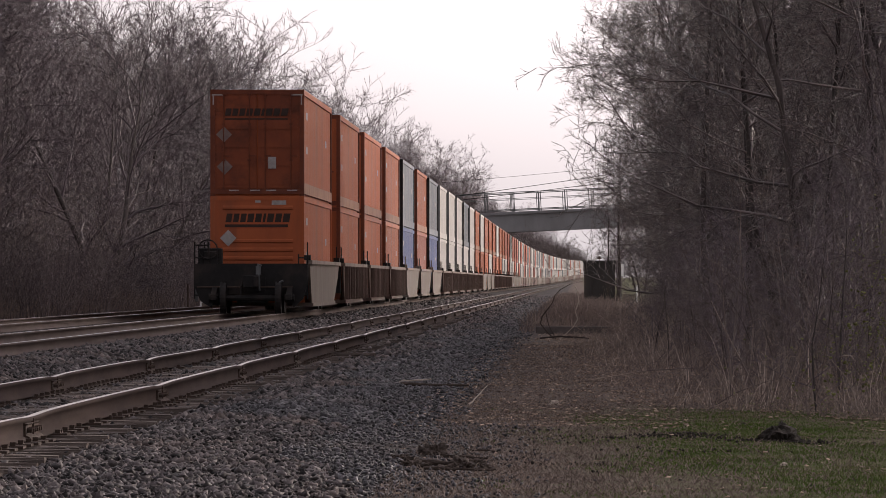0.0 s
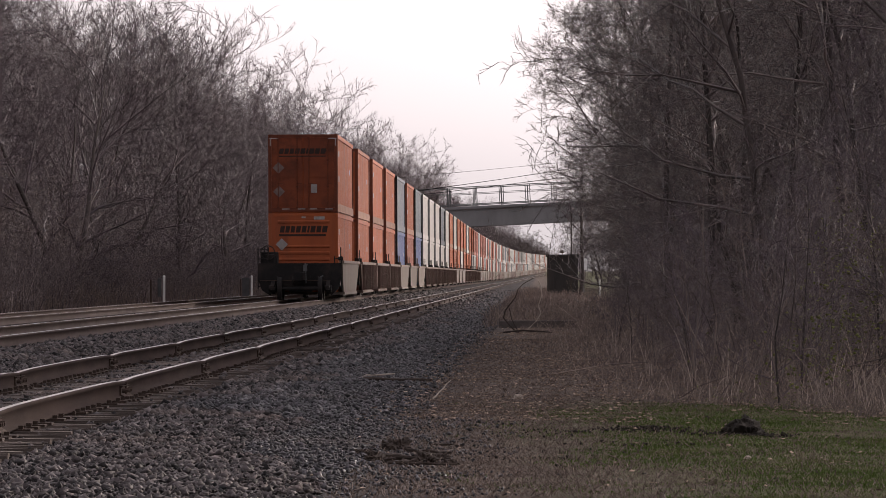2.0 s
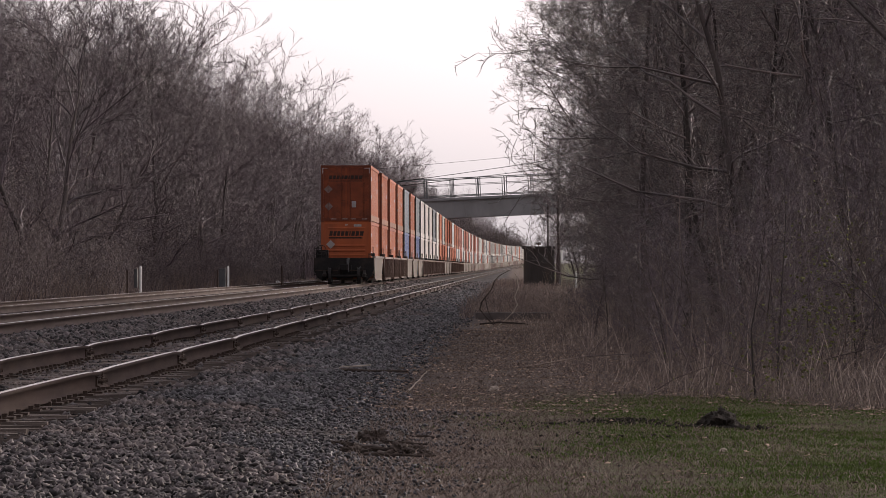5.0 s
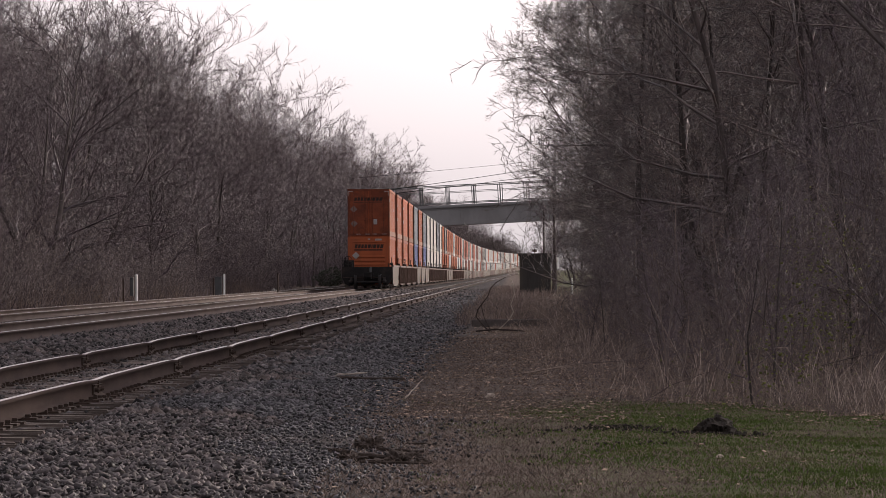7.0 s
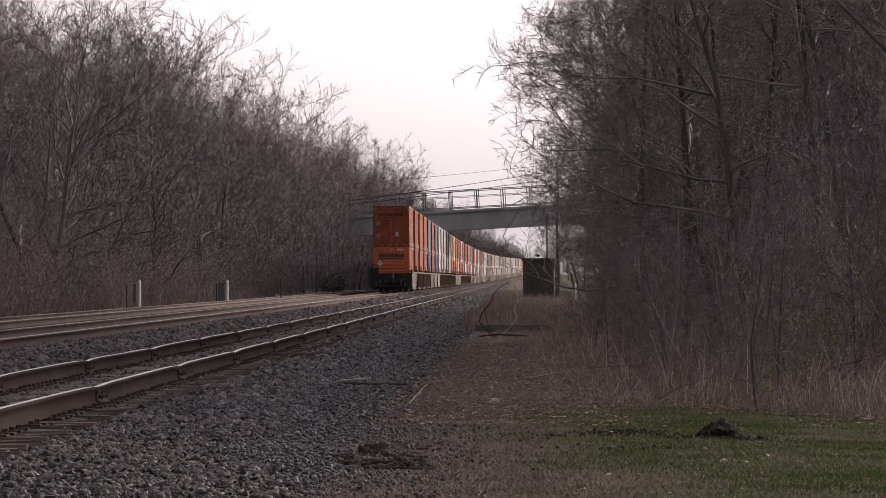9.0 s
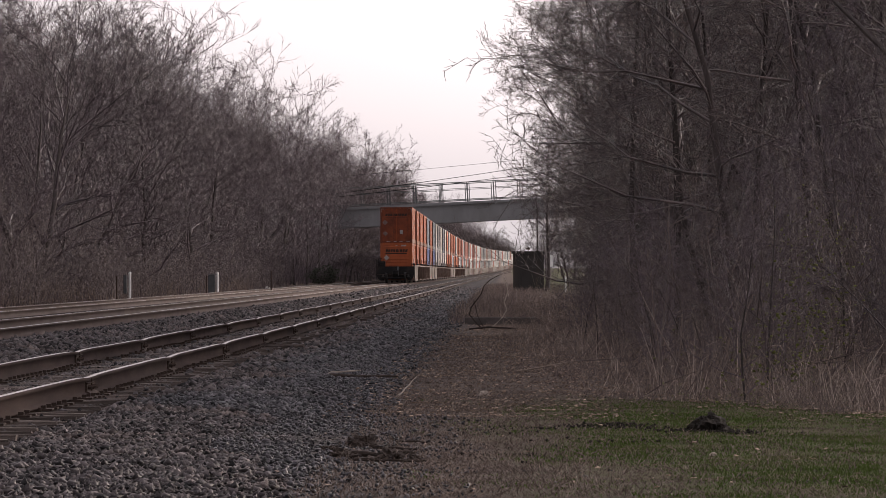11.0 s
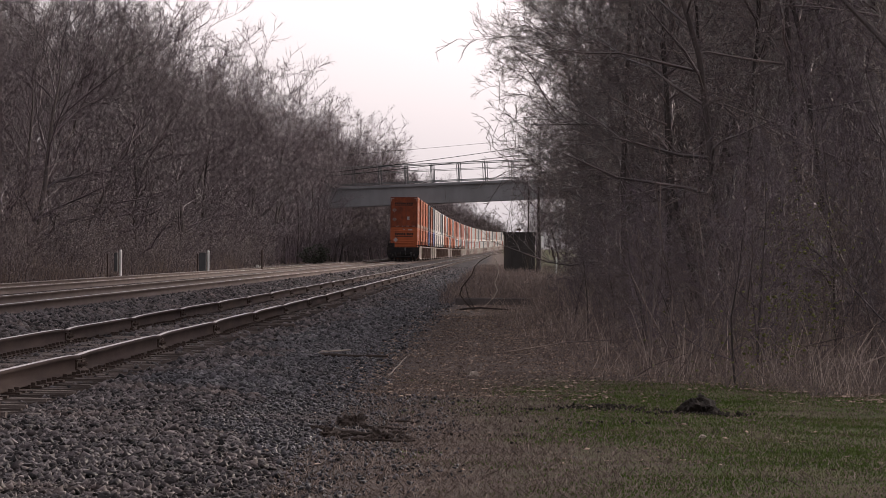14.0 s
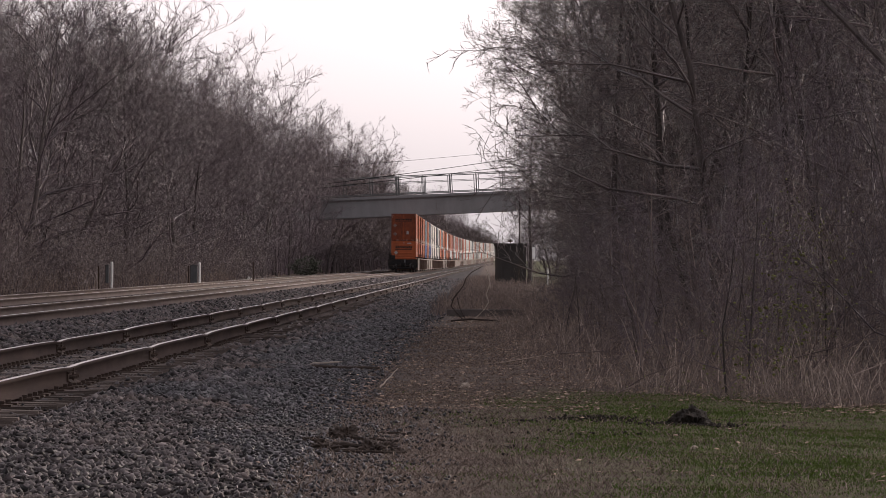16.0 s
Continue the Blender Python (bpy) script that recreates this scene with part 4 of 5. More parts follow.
log("fallen_branch", "bleached crooked branch standing beside the ballast", "branch",
    [(bx + 0.48, by, g0), (bx + 0.64, by, g0 + 0.14), (bx + 0.78, by, g0 + 0.28), (bx + 0.87, by, g0 + 0.44), (bx + 0.81, by, g0 + 0.6), (bx + 0.89, by, g0 + 0.82), (bx + 0.87, by, g0 + 1.02), (bx + 0.82, by, g0 + 1.14)],
    [0.012, 0.012, 0.012, 0.013, 0.012, 0.013, 0.012, 0.006], M_PALEWOOD, seed=8)
log("fallen_branch", "dark limb lying on the verge", "branch",
    [(bx + 0.05, by - 0.4, g0 + 0.03), (bx + 0.45, by - 0.5, g0 + 0.07), (bx + 0.8, by - 0.5, g0 + 0.05), (bx + 1.1, by - 0.6, g0 + 0.03)], [0.022, 0.024, 0.018, 0.01], M_WOOD, seed=4)
slab = bmesh.new()
bm_box(slab, -0.95, 0.95, -0.1, 0.1, 0.0, 0.2)
tagged(part("concrete_headwall", slab, M_HEADWALL, bevel=0.02), "low dark mossy concrete culvert headwall among the weeds", "headwall").matrix_basis = pose(3.2, 125.0, ground_z(3.2, 125.0) - 0.02)


# ---- lineside posts and cabinets across the tracks ----
def lineside_post(px, y, cabinet):
    x = (px - 784) / 9145.0 * y
    z = ground_z(x, y)
    root = tagged(new("lineside_marker"), "white lineside marker post beside a grey cabinet" if cabinet else "thin dark lineside post", "marker post", "lineside posts")
    root.matrix_basis = pose(x, y, z - 0.03)
    bm = bmesh.new()
    bm_tube(bm, (0, 0, 0), (0, 0, 1.15 if cabinet else 1.25), 0.05 if cabinet else 0.04, sides=8)
    part("post", bm, M_WHITEPOST if cabinet else M_IRON, root)
    if cabinet:
        bm = bmesh.new()
        bm_tube(bm, (0, 0, 1.15), (0, 0, 1.22), 0.06, 0.03, sides=8)
        part("cap", bm, M_WHITEPOST, root)
        bm = bmesh.new()
        bm_box(bm, -0.26 if cabinet == 1 else -0.46, -0.12, -0.05, 0.25, 0.35 if cabinet == 1 else 0.1, 1.1)
        part("cabinet", bm, M_CABINET, root, bevel=0.015)
        bm = bmesh.new()
        bm_box(bm, -0.56, -0.5, 0.0, 0.08, 0.0, 1.05)
        part("stake", bm, M_IRON, root)


lineside_post(356, 206.0, 1)
lineside_post(511, 250.0, 2)
lineside_post(606, 290.0, 0)


# ---- small lineside things far off ----
rough_lump("pale_stone", "pale stone beside the far rails", "stone", -8.6, 425.0, 0.2, 0.2, 0.16, M_WHITEPOST, 12)


def evergreen(x, y, w, h):
    """A low dark evergreen shrub: stems and a ragged leafy crown."""
    rnd = np.random.RandomState(51)
    root = tagged(new("evergreen_shrub"), "low dark evergreen shrub at the foot of the wood", "shrub")
    root.matrix_basis = pose(x, y, ground_z(x, y) - 0.02)
    bm = bmesh.new()
    for k in range(9):
        a = 0.7 * k
        bm_tube(bm, (0, 0, 0), (0.35 * w * math.cos(a), 0.3 * w * math.sin(a), h * (0.6 + 0.03 * k)), 0.03, 0.01, sides=5)
    part("stems", bm, M_BARK, root)["kind"] = "stuff"
    n = 1500
    p = rnd.normal(0, 1, (n, 3))
    p /= np.linalg.norm(p, axis=1, keepdims=True)
    p *= rnd.uniform(0.35, 1.0, (n, 1)) ** 0.6 * (1 + 0.25 * np.sin(p[:, 0:1] * 5) * np.cos(p[:, 2:3] * 6))
    p = p * (w / 2, w / 2, h * 0.55) + (0, 0, h * 0.55)
    crown = scatter("crown", "", "", p, rnd.uniform(0.06, 0.14, n), M_EVERGREEN, leaf_shapes(rnd), seed=5)
    crown.parent = root


evergreen(-4.9, 520.0, 3.4, 1.8)


def sign_post():
    x, y = 11.75, 341.0
    root = tagged(new("lineside_sign"), "pale grey sign on a thin post near the hut", "sign")
    root.matrix_basis = pose(x, y, ground_z(x, y) - 0.03)
    bm = bmesh.new()
    bm_tube(bm, (0, 0.04, 0), (0, 0.04, 2.4), 0.03, sides=6)
    part("post", bm, M_STEEL, root)
    bm = bmesh.new()
    bm_box(bm, -0.18, 0.18, -0.01, 0.008, 1.6, 2.35)
    part("plate", bm, M_WHITEPOST, root, "pale weathered plate", bevel=0.004)


sign_post()
for px, y, h, r, mtl, lab, cat in ((1127, 300.0, 0.95, 0.05, M_WHITEPOST, "short white marker post on the grass beyond the hut", "marker post"), (1077, 400.0, 6.2, 0.07, M_BARK, "thin dark utility pole beyond the hut", "utility pole")):
    x = (px - 784) / 9145.0 * y
    z = ground_z(x, y)
    bm = bmesh.new()
    bm_tube(bm, (x, y, z - 0.03), (x, y, z + h), r, r * 0.8, sides=8)
    tagged(part(cat.replace(" ", "_"), bm, mtl), lab, cat)


# ---- the train ----
SPEED, TAIL, PITCH, UNITS = 25.2, 142.7, 20.35, 84
BOX_L, BOX_W, BOX_H = 16.15, 2.59, 2.88
LOW_Z, HIGH_Z = 0.35, 3.292


def container_proto(name, label, paint, frame_paint, group="", near=True, rail_paint=None, doors=True):
    """A 53-foot box on its base centre: corrugated sides, rails, posts, doors at the rear (y = -L/2)."""
    root = tagged(new(name), label, "shipping container", group)
    L, W, H = BOX_L / 2, BOX_W / 2, BOX_H
    bm = bmesh.new()
    bm_box(bm, -W + 0.075, W - 0.075, -L + 0.065, L - 0.04, -0.06, H - 0.002)
    part("body", bm, paint, root)
    n = 40
    for s in (-1, 1):
        out = []
        step = (2 * L - 0.3) / n
        for i in range(n):
            y = -L + 0.15 + i * step
            out += [(s * (W - 0.055), y), (s * (W - 0.055), y + step * 0.36), (s * (W - 0.042), y + step * 0.46), (s * (W - 0.042), y + step * 0.9)]
        out += [(s * (W - 0.055), L - 0.15), (s * (W - 0.076), L - 0.15), (s * (W - 0.076), -L + 0.15)]
        bm = bmesh.new()
        bm_prism(bm, out, 0.28, H - 0.14, axis="z")
        part("side_panel", bm, paint, root)
        for nm, z0, z1, m in (("bottom_rail", 0.0, 0.3, rail_paint or paint), ("top_rail", H - 0.15, H, paint)):
            bm = bmesh.new()
            bm_box(bm, s * W - 0.04 - 0.04 * s, s * W + 0.04 - 0.04 * s, -L + 0.125, L - 0.125, z0, z1)
            part(nm, bm, m, root)
    for e in (-1, 1):
        bm = bmesh.new()
        y0, y1 = e * (L - 0.06) - 0.06, e * (L - 0.06) + 0.06
        for s in (-1, 1):
            bm_box(bm, s * (W - 0.06) - 0.062, s * (W - 0.06) + 0.062, y0, y1, -0.056, H + 0.003)
        bm_box(bm, -W + 0.12, W - 0.12, y0 + 0.002, y1 - 0.002, 0.0, 0.14)
        bm_box(bm, -W + 0.12, W - 0.12, y0 + 0.002, y1 - 0.002, H - 0.12, H)
        part("end_frame", bm, frame_paint, root)
    if not near:
        return root
    for s in (-1, 1):
        for y, z in ((-L + 2.2, 1.15), (-L + 2.2, 2.1), (L - 3.0, 1.6)):
            bm = bmesh.new()
            bm_box(bm, s * (W - 0.038) - 0.003, s * (W - 0.038) + 0.003, y - 0.3, y + 0.3, z, z + 0.2)
            part("side_mark", bm, M_STICKER, root, "small faded white marking")
    for s in (-1, 1):
        if not doors:
            break
        bm = bmesh.new()
        bm_box(bm, s * 0.595 - 0.57, s * 0.595 + 0.57, -L + 0.02, -L + 0.06, 0.15, H - 0.13)
        for k in range(5):
            z = 0.32 + k * 0.49
            bm_box(bm, s * 0.595 - 0.5, s * 0.595 + 0.5, -L + 0.004, -L + 0.02, z, z + 0.3)
        part("door", bm, paint, root)
        for q in (0.26, 0.93):
            bm = bmesh.new()
            bm_tube(bm, (s * q, -L - 0.012, 0.08), (s * q, -L - 0.012, H - 0.08), 0.017, sides=6)
            for z in (0.1, 0.9, 1.9, H - 0.12):
                bm_box(bm, s * q - 0.05, s * q + 0.05, -L - 0.03, -L + 0.003, z, z + 0.05)
            bm_box(bm, s * q - 0.02, s * q + 0.16, -L - 0.03, -L - 0.008, 1.05, 1.09)
            part("lock_rod", bm, frame_paint, root)
    return root


def slanted_bars(bm, x0, x1, z0, z1, y, slots):
    """A line of lettering as slanted blocks and a bar beneath; no letters."""
    for a, b in slots:
        bm_prism(bm, [(x0 + a * (x1 - x0), z0), (x0 + b * (x1 - x0), z0), (x0 + b * (x1 - x0) + 0.04, z1), (x0 + a * (x1 - x0) + 0.04, z1)], y - 0.004, y)


def diamond(bm, x, z, r, y):
    bm_prism(bm, [(x - r, z), (x, z - r), (x + r, z), (x, z + r)], y - 0.004, y)


SLOTS = [(0.0, 0.09), (0.115, 0.2), (0.225, 0.31), (0.335, 0.43), (0.455, 0.55), (0.575, 0.615), (0.64, 0.74), (0.765, 0.86), (0.885, 0.99)]


def tail_boxes():
    """The two boxes at the end of the train: a sooty door end above, a ribbed front wall below."""
    L, W, H = BOX_L / 2, BOX_W / 2, BOX_H
    up = container_proto("shipping_container", "orange container with closed sooty double doors and pale stickers", M_ORANGE, M_DARKFRAME, G_BOX, rail_paint=M_PALERAIL, doors=False)
    for s in (-1, 1):
        bm = bmesh.new()
        bm_box(bm, s * 0.595 - 0.575, s * 0.595 + 0.575, -L + 0.02, -L + 0.06, 0.15, H - 0.13)
        for k in range(5):
            z = 0.28 + k * 0.5
            bm_box(bm, s * 0.595 - 0.52, s * 0.595 + 0.52, -L + 0.002, -L + 0.02, z, z + 0.33)
        part("door", bm, M_SOOTY, up, "soot-darkened orange steel door")
        for q in (0.22, 0.93):
            bm = bmesh.new()
            bm_tube(bm, (s * q, -L - 0.014, 0.1), (s * q, -L - 0.014, H - 0.08), 0.016, sides=6)
            for z in (0.12, 0.9, 1.9, H - 0.14):
                bm_box(bm, s * q - 0.05, s * q + 0.05, -L - 0.032, -L + 0.001, z, z + 0.05)
            bm_box(bm, s * q - 0.02, s * q + 0.17, -L - 0.034, -L - 0.008, 1.03, 1.07)
            part("lock_rod", bm, M_DARKFRAME, up)
        bm = bmesh.new()
        bm_box(bm, s * 1.1 - 0.16, s * 1.1 + 0.16, -L - 0.004, -L - 0.0005, H - 0.16, H - 0.13)
        bm_box(bm, s * 1.22 - 0.015, s * 1.22 + 0.015, -L - 0.004, -L - 0.0005, H - 0.42, H - 0.162)
        part("corner_mark", bm, M_STICKER, up, "worn pale reflective corner mark")
        for q in (0.22, 0.8):
            bm = bmesh.new()
            bm_box(bm, s * q + 0.02, s * q + 0.3, -L - 0.006, -L - 0.0005, 0.08, 0.115)
            part("reflector", bm, M_STICKER, up, "white reflective strip")
    bm = bmesh.new()
    slanted_bars(bm, -0.9, 0.85, 2.16, 2.36, -L - 0.001, SLOTS)
    bm_box(bm, -0.9, 0.85, -L - 0.005, -L - 0.001, 2.05, 2.09)
    part("lettering", bm, M_LETTER, up, "dark lettering as plain bars")
    for x, z in ((-0.92, 1.64), (-0.9, 0.75)):
        bm = bmesh.new()
        diamond(bm, x, z, 0.22, -L - 0.001)
        part("placard_holder", bm, M_SOOTSTICKER, up, "grey diamond placard holder")
    bm = bmesh.new()
    bm_box(bm, 0.3, 0.52, -L - 0.024, -L - 0.0205, 0.7, 1.02)
    part("sticker", bm, M_STICKER, up, "white paper sticker")
    low = container_proto("shipping_container", "orange container showing its ribbed closed front wall", M_ORANGE, M_ORANGE, G_BOX, doors=False)
    bm = bmesh.new()
    bm_box(bm, -W + 0.1, W - 0.1, -L + 0.01, -L + 0.06, 0.1, H - 0.1)
    part("front_wall", bm, M_DARKORANGE, low)
    for z in (0.62, 0.86, 1.10, 1.34, 1.58, 2.5):
        bm = bmesh.new()
        bm_prism(bm, [(-L + 0.01, z), (-L - 0.025, z + 0.03), (-L - 0.025, z + 0.09), (-L + 0.01, z + 0.12)], -0.95, 0.98, axis="x")
        part("rib", bm, M_DARKORANGE, low)
    bm = bmesh.new()
    slanted_bars(bm, -0.88, 0.9, 2.16, 2.40, -L + 0.009, SLOTS)
    bm_box(bm, -0.9, 0.85, -L + 0.004, -L + 0.009, 2.02, 2.1)
    part("lettering", bm, M_LETTER, low, "dark lettering as plain bars")
    bm = bmesh.new()
    diamond(bm, -0.8, 1.72, 0.23, -L - 0.026)
    part("placard_holder", bm, M_STICKER, low, "grey diamond placard holder")
    for x0, x1, z0, z1 in ((-0.06, 0.09, 2.7, 2.84), (0.4, 0.8, 2.64, 2.84)):
        bm = bmesh.new()
        bm_box(bm, x0, x1, -L + 0.003, -L + 0.009, z0, z1)
        part("plate", bm, M_STICKER, low, "small pale identity plate")
    return up, low


def well_proto(name, label, paint, light, group="", near=True, tail=False):
    """A well car unit: trough sides that slant in at the ends, end platforms and a truck."""
    root = tagged(new(name), label, "well car", group)
    half, w = 8.65, 1.46
    for s in (-1, 1):
        bm = bmesh.new()
        o = [(-half, 1.35), (-half + 0.25, 0.95), (-half + 1.0, 0.28), (half - 3.2, 0.28), (half - 0.9, 0.95), (half, 1.35)]
        bm_prism(bm, o, s * w - 0.03, s * w + 0.03, axis="x")
        part("side_sill", bm, paint, root)
        # the chord's colour carries its highlight
        bm = bmesh.new()
        bm_box(bm, s * w - 0.09, s * w + 0.09, -half, half, 1.354, 1.46)
        part("top_chord", bm, M_SUNLITTOP, root)
        bm = bmesh.new()
        bm_box(bm, s * w - 0.11, s * w + 0.07, -half + 0.98, half - 3.18, 0.18, 0.278)
        part("bottom_chord", bm, paint, root)
        n = 0 if not near or light else 13
        for i in range(n):
            y = -half + 1.25 + i * (2 * half - 2.5) / (n - 1)
            bm = bmesh.new()
            bm_box(bm, s * w + 0.09 * s - 0.058, s * w + 0.09 * s + 0.058, y - 0.06, y + 0.06, 0.3, 1.35)
            part("side_post", bm, paint, root)
    bm = bmesh.new()
    bm_box(bm, -w + 0.05, w - 0.05, -half + 1.0, half - 1.0, 0.19, 0.288)
    part("floor", bm, paint, root)
    for e in (-1, 1):
        dark = M_BLACK if tail or not light else paint
        bm = bmesh.new()
        bm_box(bm, -w + 0.06, w - 0.06, e * (half - 0.2) - 0.1, e * (half - 0.2) + 0.1, 0.5, 1.34)
        bm_box(bm, -1.3, 1.3, e * (half + 0.65) - 0.75, e * (half + 0.65) + 0.75, 0.98, 1.1)
        bm_box(bm, -0.35, 0.35, e * (half + 0.75) - 0.85, e * (half + 0.75) + 0.85, 0.6, 0.98)
        part("end_platform", bm, dark, root)
        if near:
            for s in (-1, 1):
                bm = bmesh.new()
                bm_tube(bm, (s * 1.42, e * (half - 0.05), 1.46), (s * 1.42, e * (half - 0.05), 1.95), 0.02, sides=6)
                bm_box(bm, s * 1.42 - 0.09, s * 1.42 + 0.09, e * (half - 0.05) - 0.14, e * (half - 0.05) + 0.14, 1.46, 1.6)
                part("corner_guide", bm, dark, root)
    truck = part("truck", truck_mesh(), None, root)
    truck.matrix_basis = pose(0, -half - 1.05, 0)
    for dy in (-0.89, 0.89):
        for s in (-1, 1):
            wheel = part("wheel", wheel_mesh(), None, truck)
            wheel.matrix_basis = pose(s * 0.745, dy, 0.42)
    if tail:
        e = -half - 1.4
        bm = bmesh.new()
        bm_prism(bm, [(-1.58, 1.36), (-1.6, 0.78), (-1.42, 0.34), (-1.12, 0.16), (-0.95, 0.52), (-0.5, 0.52), (-0.42, 0.3), (0.42, 0.3), (0.5, 0.52), (0.95, 0.52), (1.12, 0.16), (1.38, 0.4), (1.5, 0.8), (1.5, 1.36)], e - 0.14, e)
        part("end_sill", bm, M_BLACK, root, "black riveted end sill")
        bm = bmesh.new()
        bm_box(bm, -0.14, 0.14, e - 0.75, e - 0.12, 0.74, 0.98)
        bm_box(bm, -0.2, 0.2, e - 0.95, e - 0.6, 0.7, 1.04)
        bm_box(bm, 0.08, 0.22, e - 1.1, e - 0.95, 0.72, 1.02)
        part("coupler", bm, M_BLACK, root, "grimy knuckle coupler", bevel=0.02)
        bm = bmesh.new()
        pts = [(-0.28, e - 0.14, 0.9), (-0.3, e - 0.3, 0.72), (-0.3, e - 0.38, 0.48), (-0.29, e - 0.4, 0.34)]
        for p, q in zip(pts, pts[1:]):
            bm_tube(bm, p, q, 0.03, sides=8)
        part("brake_hose", bm, M_BLACK, root)
        bm = bmesh.new()
        bm_tube(bm, (0.2, e - 0.2, 0.62), (0.16, e - 0.2, 1.36), 0.026, sides=8)
        bm_tube(bm, (0.16, e - 0.2, 1.34), (0.26, e - 0.2, 1.3), 0.02, sides=8)
        bm_box(bm, 0.1, 0.23, e - 0.28, e - 0.15, 1.06, 1.3)
        part("marker_lamp", bm, M_STEEL, root, "pale upright end-of-train device")
        # steel bar added in front of the right wheel, for its upright highlight
        bm = bmesh.new()
        bm_tube(bm, (0.74, e - 0.2, 0.86), (0.74, e - 0.24, 0.3), 0.024, sides=8)
        bm_tube(bm, (0.74, e - 0.2, 0.84), (0.84, e - 0.2, 0.9), 0.03, sides=8)
        part("air_pipe", bm, M_STEEL, root, "pale steel bar added as the right wheel's bright reflection")
        for x0, x1 in ((-1.58, -1.2), (1.25, 1.5)):
            bm = bmesh.new()
            top = 1.95 if x0 < 0 else 1.62
            for x in (x0, x1):
                bm_tube(bm, (x, e - 0.05, 0.4), (x, e - 0.05, top), 0.022, sides=6)
            for k in range(5 if x0 < 0 else 4):
                z = 0.5 + 0.34 * k
                bm_tube(bm, (x0, e - 0.05, z), (x1, e - 0.05, z), 0.02, sides=6)
            part("ladder", bm, M_BLACK, root)
        bm = bmesh.new()
        bm_box(bm, -1.5, -0.85, e + 0.1, e + 0.55, 1.12, 1.78)
        bm_box(bm, -1.35, -0.95, e + 0.0, e + 0.1, 1.3, 1.7)
        part("brake_stand", bm, M_BLACK, root, "black hand-brake housing", bevel=0.03)
        bm = bmesh.new()
        n = 16
        c = Vector((-1.22, e - 0.06, 1.75))
        ring = [c + Vector((0.26 * math.cos(2 * math.pi * k / n), 0, 0.26 * math.sin(2 * math.pi * k / n))) for k in range(n)]
        for k in range(n):
            bm_tube(bm, ring[k], ring[(k + 1) % n], 0.02, sides=6)
        for k in range(0, n, 4):
            bm_tube(bm, c, ring[k], 0.014, sides=6)
        part("brake_wheel", bm, M_BLACK, root)
        bm = bmesh.new()
        bm_tube(bm, (-1.5, e - 0.2, 0.72), (1.1, e - 0.2, 0.72), 0.018, sides=6)
        part("uncoupling_lever", bm, M_IRON, root)
    return root


MESHES = {}


def truck_mesh():
    if "truck" not in MESHES:
        bm = bmesh.new()
        for s in (-1, 1):
            bm_prism(bm, [(-1.2, 0.38), (-1.2, 0.52), (-0.55, 0.72), (0.55, 0.72), (1.2, 0.52), (1.2, 0.38), (0.6, 0.36), (0.4, 0.22), (-0.4, 0.22), (-0.6, 0.36)], s * 1.02 - 0.07, s * 1.02 + 0.07, axis="x")
            for y in (-0.89, 0.89):
                bm_tube(bm, (s * 0.9, y, 0.42), (s * 1.16, y, 0.42), 0.12, sides=10)
        bm_box(bm, -1.1, 1.1, -0.2, 0.2, 0.36, 0.62)
        for y in (-0.89, 0.89):
            bm_tube(bm, (-0.74, y, 0.42), (0.74, y, 0.42), 0.075, sides=8)
        MESHES["truck"] = mesh_of("truck", bm, M_BLACK)
    return MESHES["truck"]


def wheel_mesh():
    if "wheel" not in MESHES:
        bm = bmesh.new()
        bm_tube(bm, (-0.065, 0, 0), (0.065, 0, 0), 0.42, sides=24)
        bm_tube(bm, (-0.09, 0, 0), (-0.06, 0, 0), 0.445, sides=24)
        MESHES["wheel"] = mesh_of("wheel", bm, [M_BLACK])
    return MESHES["wheel"]


G_BOX, G_CAR = "containers of the train", "well cars of the train"
COLOURS = {"o": ("orange painted steel container with corrugated sides", M_ORANGE, M_DARKFRAME, M_PALERAIL),
           "r": ("brick-red painted steel container with corrugated sides", M_RED, M_DARKFRAME, None),
           "g": ("dark grey painted steel container with corrugated sides", M_GREY, M_BLACK, None),
           "b": ("dull blue painted steel container with corrugated sides", M_BLUE, M_BLACK, None),
           "w": ("dirty white painted steel container with corrugated sides", M_WHITE, M_STEEL, None)}
P, CARS = {}, {}
for near in (True, False):
    for key, (lab, paint, fr, rail) in COLOURS.items():
        if near or key != "b":
            P[key, near] = container_proto("shipping_container", lab, paint, fr, G_BOX, near, rail)
    CARS["d", near] = well_proto("well_car", "brown ribbed well car carrying two stacked containers", M_WELLBROWN, False, G_CAR, near)
    CARS["l", near] = well_proto("well_car", "light grey well car with slanted plain ends", M_WELLGREY, True, G_CAR, near)
P["u", True], P["v", True] = tail_boxes()
CARS["t", True] = well_proto("well_car", "grey well car with a black end platform closing the train", M_WELLGREY, True, G_CAR, True, True)
UPPER = "uooo" + "gogwwwgw" + "owooowoo" + "rrwrrrwrwrrwrw" + "wwrwwgwwrwwwwowwwrwwgwwwwrwwwwwgwwwrwwwwowwwwwrwwwww"
LOWER = "vooo" + "brbwwwww" + "ooowooow" + "wrwwrwrwwrwwrw" + "wrwwwwrwwwgwwwwrwwwwwwrwwwgwwwwwrwwwwwwwowwwwwwrwwww"
WELLS = "tddd" + "lll" + "dddddd" + "lll" + "dddddd" + "llllldddlllddddlllllldddddlllldddlllll" + "dddlllddd" * 6
TRAIN = []          # (thing, distance of its middle ahead of the tail, height)


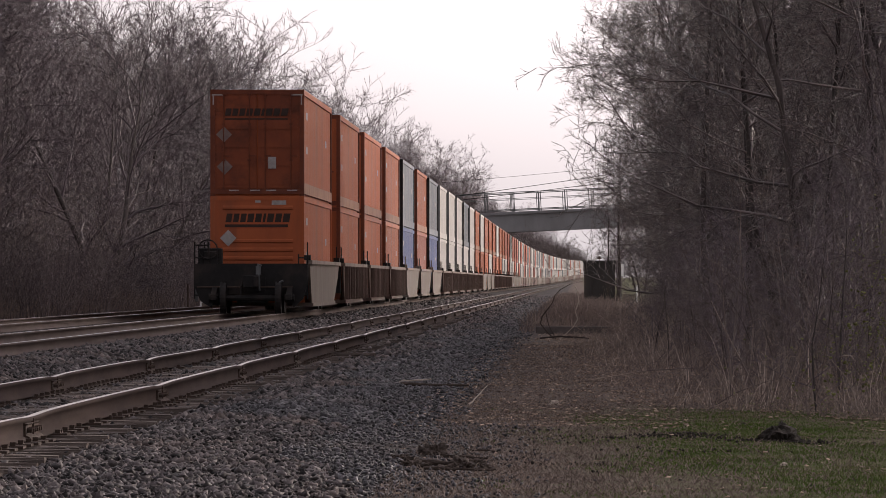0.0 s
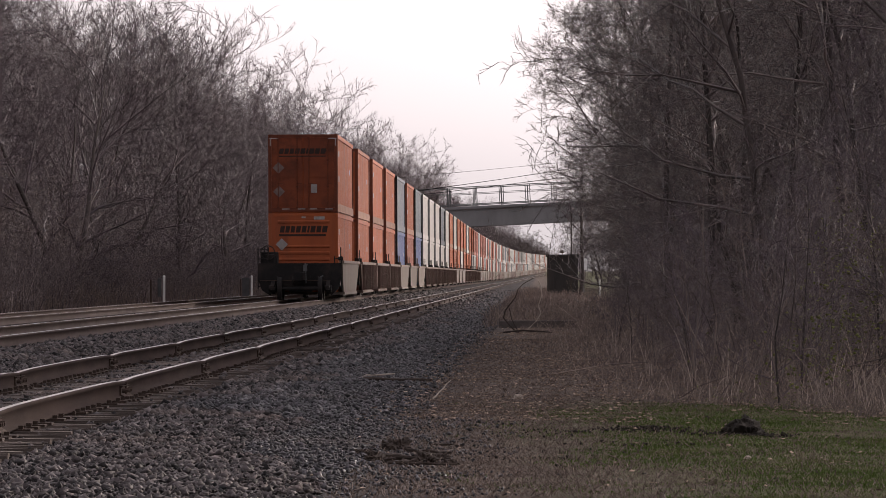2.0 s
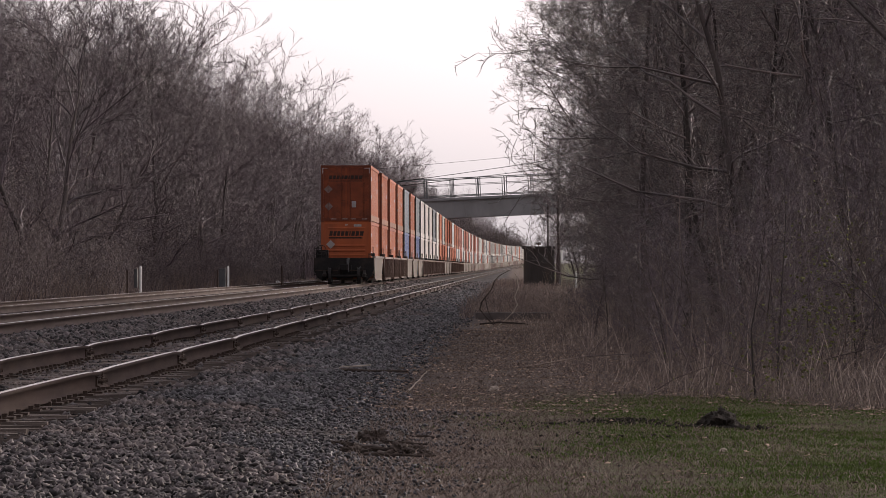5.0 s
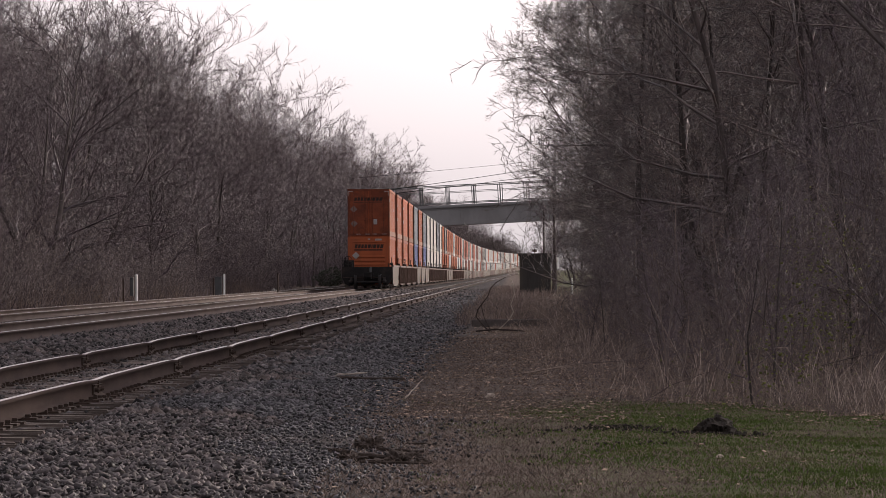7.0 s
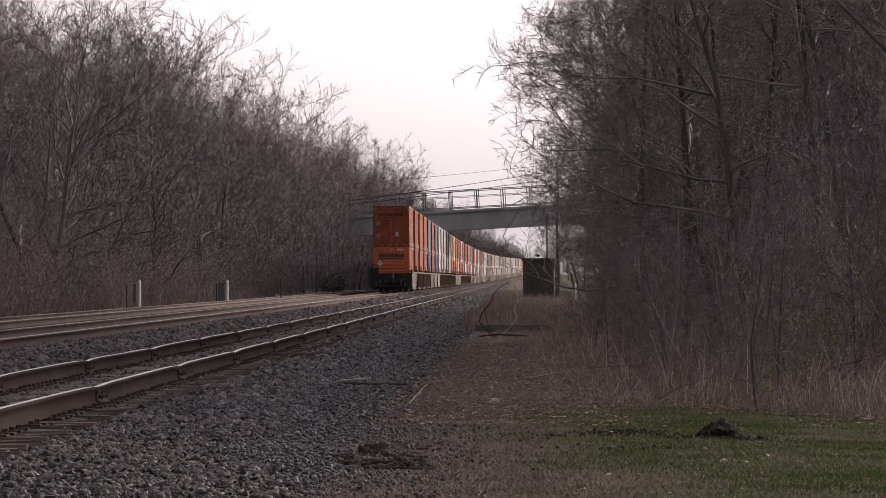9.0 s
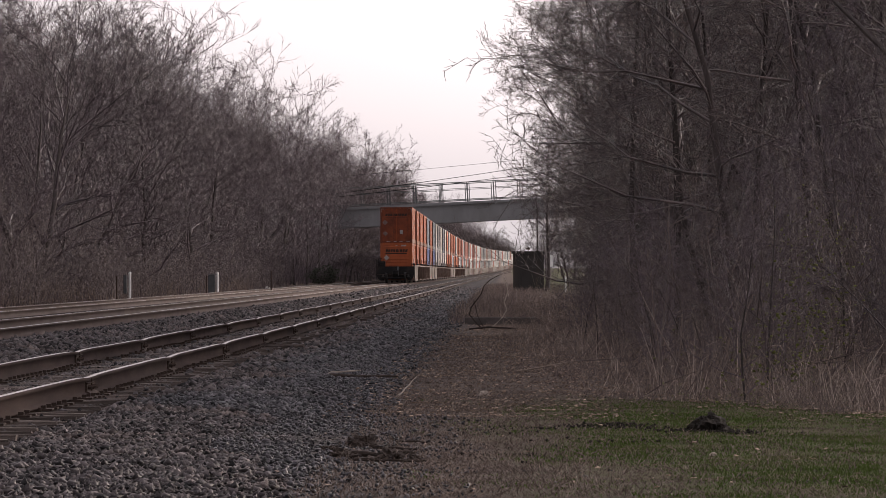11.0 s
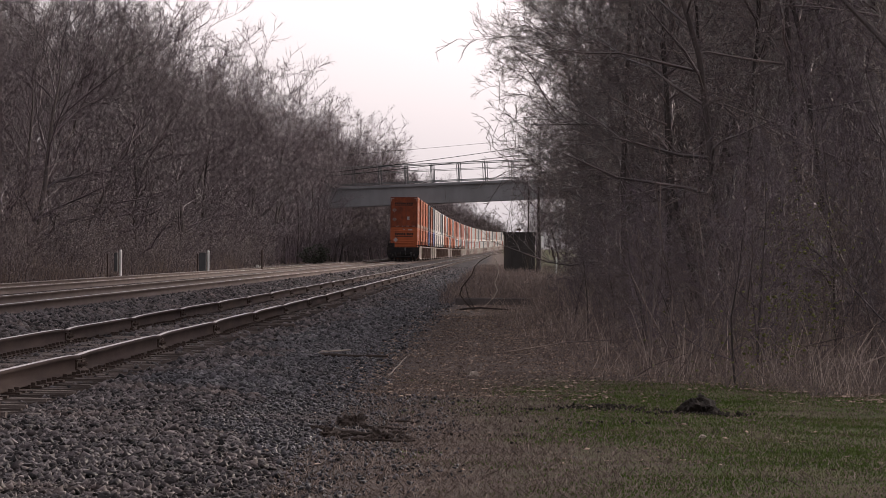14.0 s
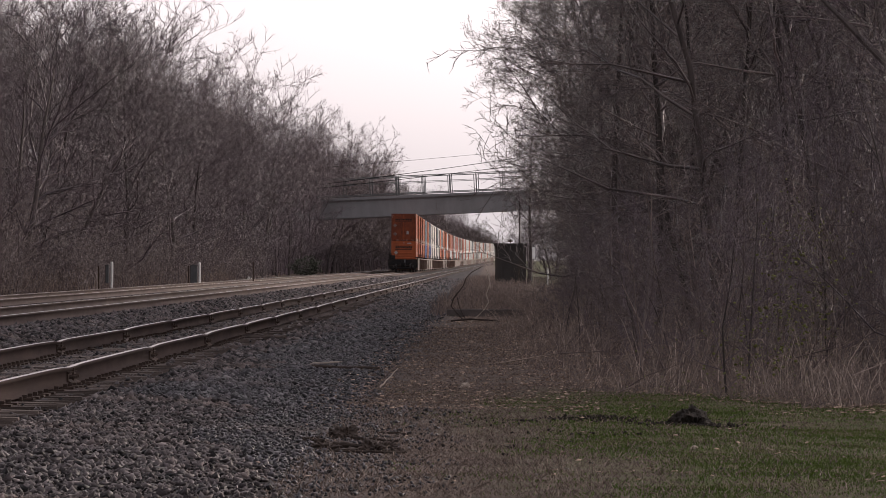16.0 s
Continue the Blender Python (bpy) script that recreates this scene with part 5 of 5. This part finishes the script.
def build_train():
    first = set()
    for i in range(UNITS):
        d = BOX_L / 2 + i * PITCH
        near = i < 14
        for table, key, z in ((P, (UPPER[i], near), HIGH_Z), (P, (LOWER[i], near), LOW_Z), (CARS, (WELLS[i], i < 26), 0.0)):
            proto = table[key]
            if i == 1 and table is P:        # a shorter box
                ob = copy_thing(proto, pose(0, 0, 0))
                ob.scale = (1, 0.905, 1)
                TRAIN.append((ob, d + 0.75, z))
                continue
            if (id(table), key) in first:
                ob = copy_thing(proto, pose(0, 0, 0))
            else:
                first.add((id(table), key))
                ob = proto
            TRAIN.append((ob, d, z))
    return TRAIN


build_train()


# ---- overpass ----
def build_bridge():
    D, x0, x1 = 600.0, -34.0, 44.0
    root = tagged(new("bridge"), "grey overpass with a plate girder and pipe railing across the line", "bridge")
    root.matrix_basis = pose(7.0, D, 6.95, 0, -2.7, 0)
    for y in (0.0, 9.0):
        bm = bmesh.new()
        bm_box(bm, x0, x1, y, y + 0.35, 0.0, 2.05)
        bm_box(bm, x0, x1, y - 0.12, y + 0.47, 0.0, 0.06)
        part("girder", bm, M_CONCRETE, root)
    bm = bmesh.new()
    bm_box(bm, x0, x1, -0.3, 9.65, 2.054, 2.35)
    part("deck", bm, M_CONCRETE, root)
    for y in (-0.2, 9.5):
        k = 0
        x = x0 + 1.27
        while x < x1:
            bm = bmesh.new()
            for dx in (0.0, 0.28):
                bm_box(bm, x + dx - 0.045, x + dx + 0.045, y - 0.05, y + 0.05, 2.35, 4.65)
            part("railing_post", bm, M_STEEL, root)
            x += 3.08
            k += 1
        for z in (2.62, 3.9, 4.62):
            bm = bmesh.new()
            bm_tube(bm, (x0, y + 0.06, z), (x1, y + 0.06, z), 0.05 if z != 3.9 else 0.03, sides=6)
            part("railing", bm, M_STEEL, root)
    for x, lab in ((x0 + 8, ""), (x1 - 10, "")):
        bm = bmesh.new()
        bm_box(bm, x - 1.0, x + 1.0, 0.4, 8.8, -9.5, -0.01)
        part("abutment", bm, M_CONCRETE, root)
    for k, (z, slope, bow) in enumerate(((12.95, 0.088, 0.0004), (11.45, 0.135, 0.0007), (10.9, 0.115, 0.0005))):
        xs = [-34 + 78 * i / 24 for i in range(25)]
        pts = [(x, D - 12 + k, z + slope * (x - 5) + bow * (x - 5) ** 2) for x in xs]
        log("overhead_cable", "black cable slung along the overpass", "cable", pts, [0.022 if k == 0 else 0.04] * 25, M_WIRE, sides=4)["group"] = "cables over the line"


build_bridge()


# ---- hut beside the line ----
def build_hut():
    x, y = 9.68, 320.0
    root = tagged(new("trackside_hut"), "small dark weathered trackside hut with a flat overhanging roof", "hut")
    root.matrix_basis = pose(x, y, ground_z(x, y) - 0.03, 0, 0, -2)
    bm = bmesh.new()
    bm_box(bm, -0.94, 0.98, 0, 1.8, 0, 2.4)
    part("wall", bm, M_HUT, root)
    bm = bmesh.new()
    bm_prism(bm, [(-0.12, 2.404), (1.95, 2.404), (1.95, 2.47), (-0.12, 2.56)], -1.03, 1.03, axis="x")
    part("roof", bm, M_HUT, root)
    bm = bmesh.new()
    bm_box(bm, -0.4, 0.5, -0.03, -0.004, 0.05, 2.05)
    part("door", bm, M_HUT, root)
    bm = bmesh.new()
    bm_tube(bm, (-0.0, 0.4, 2.5), (-0.0, 0.4, 2.68), 0.035, sides=6)
    bm_box(bm, -0.14, 0.14, 0.34, 0.46, 2.66, 2.76)
    bm_box(bm, -0.05, 0.05, 0.36, 0.44, 2.76, 2.84)
    part("roof_vent", bm, M_IRON, root)


build_hut()


# ---- movement ----
def motions():
    for ob, d, z in TRAIN:
        rows = []
        for k in range(9):
            t = 2.0 * k
            y = TAIL + d + SPEED * t
            rows.append((t, pose(main_x(y), y, RAIL_MAIN + z + rise(y), 0, 0, -math.degrees(math.atan(main_dx(y))))))
        walk(ob, rows)


motions()
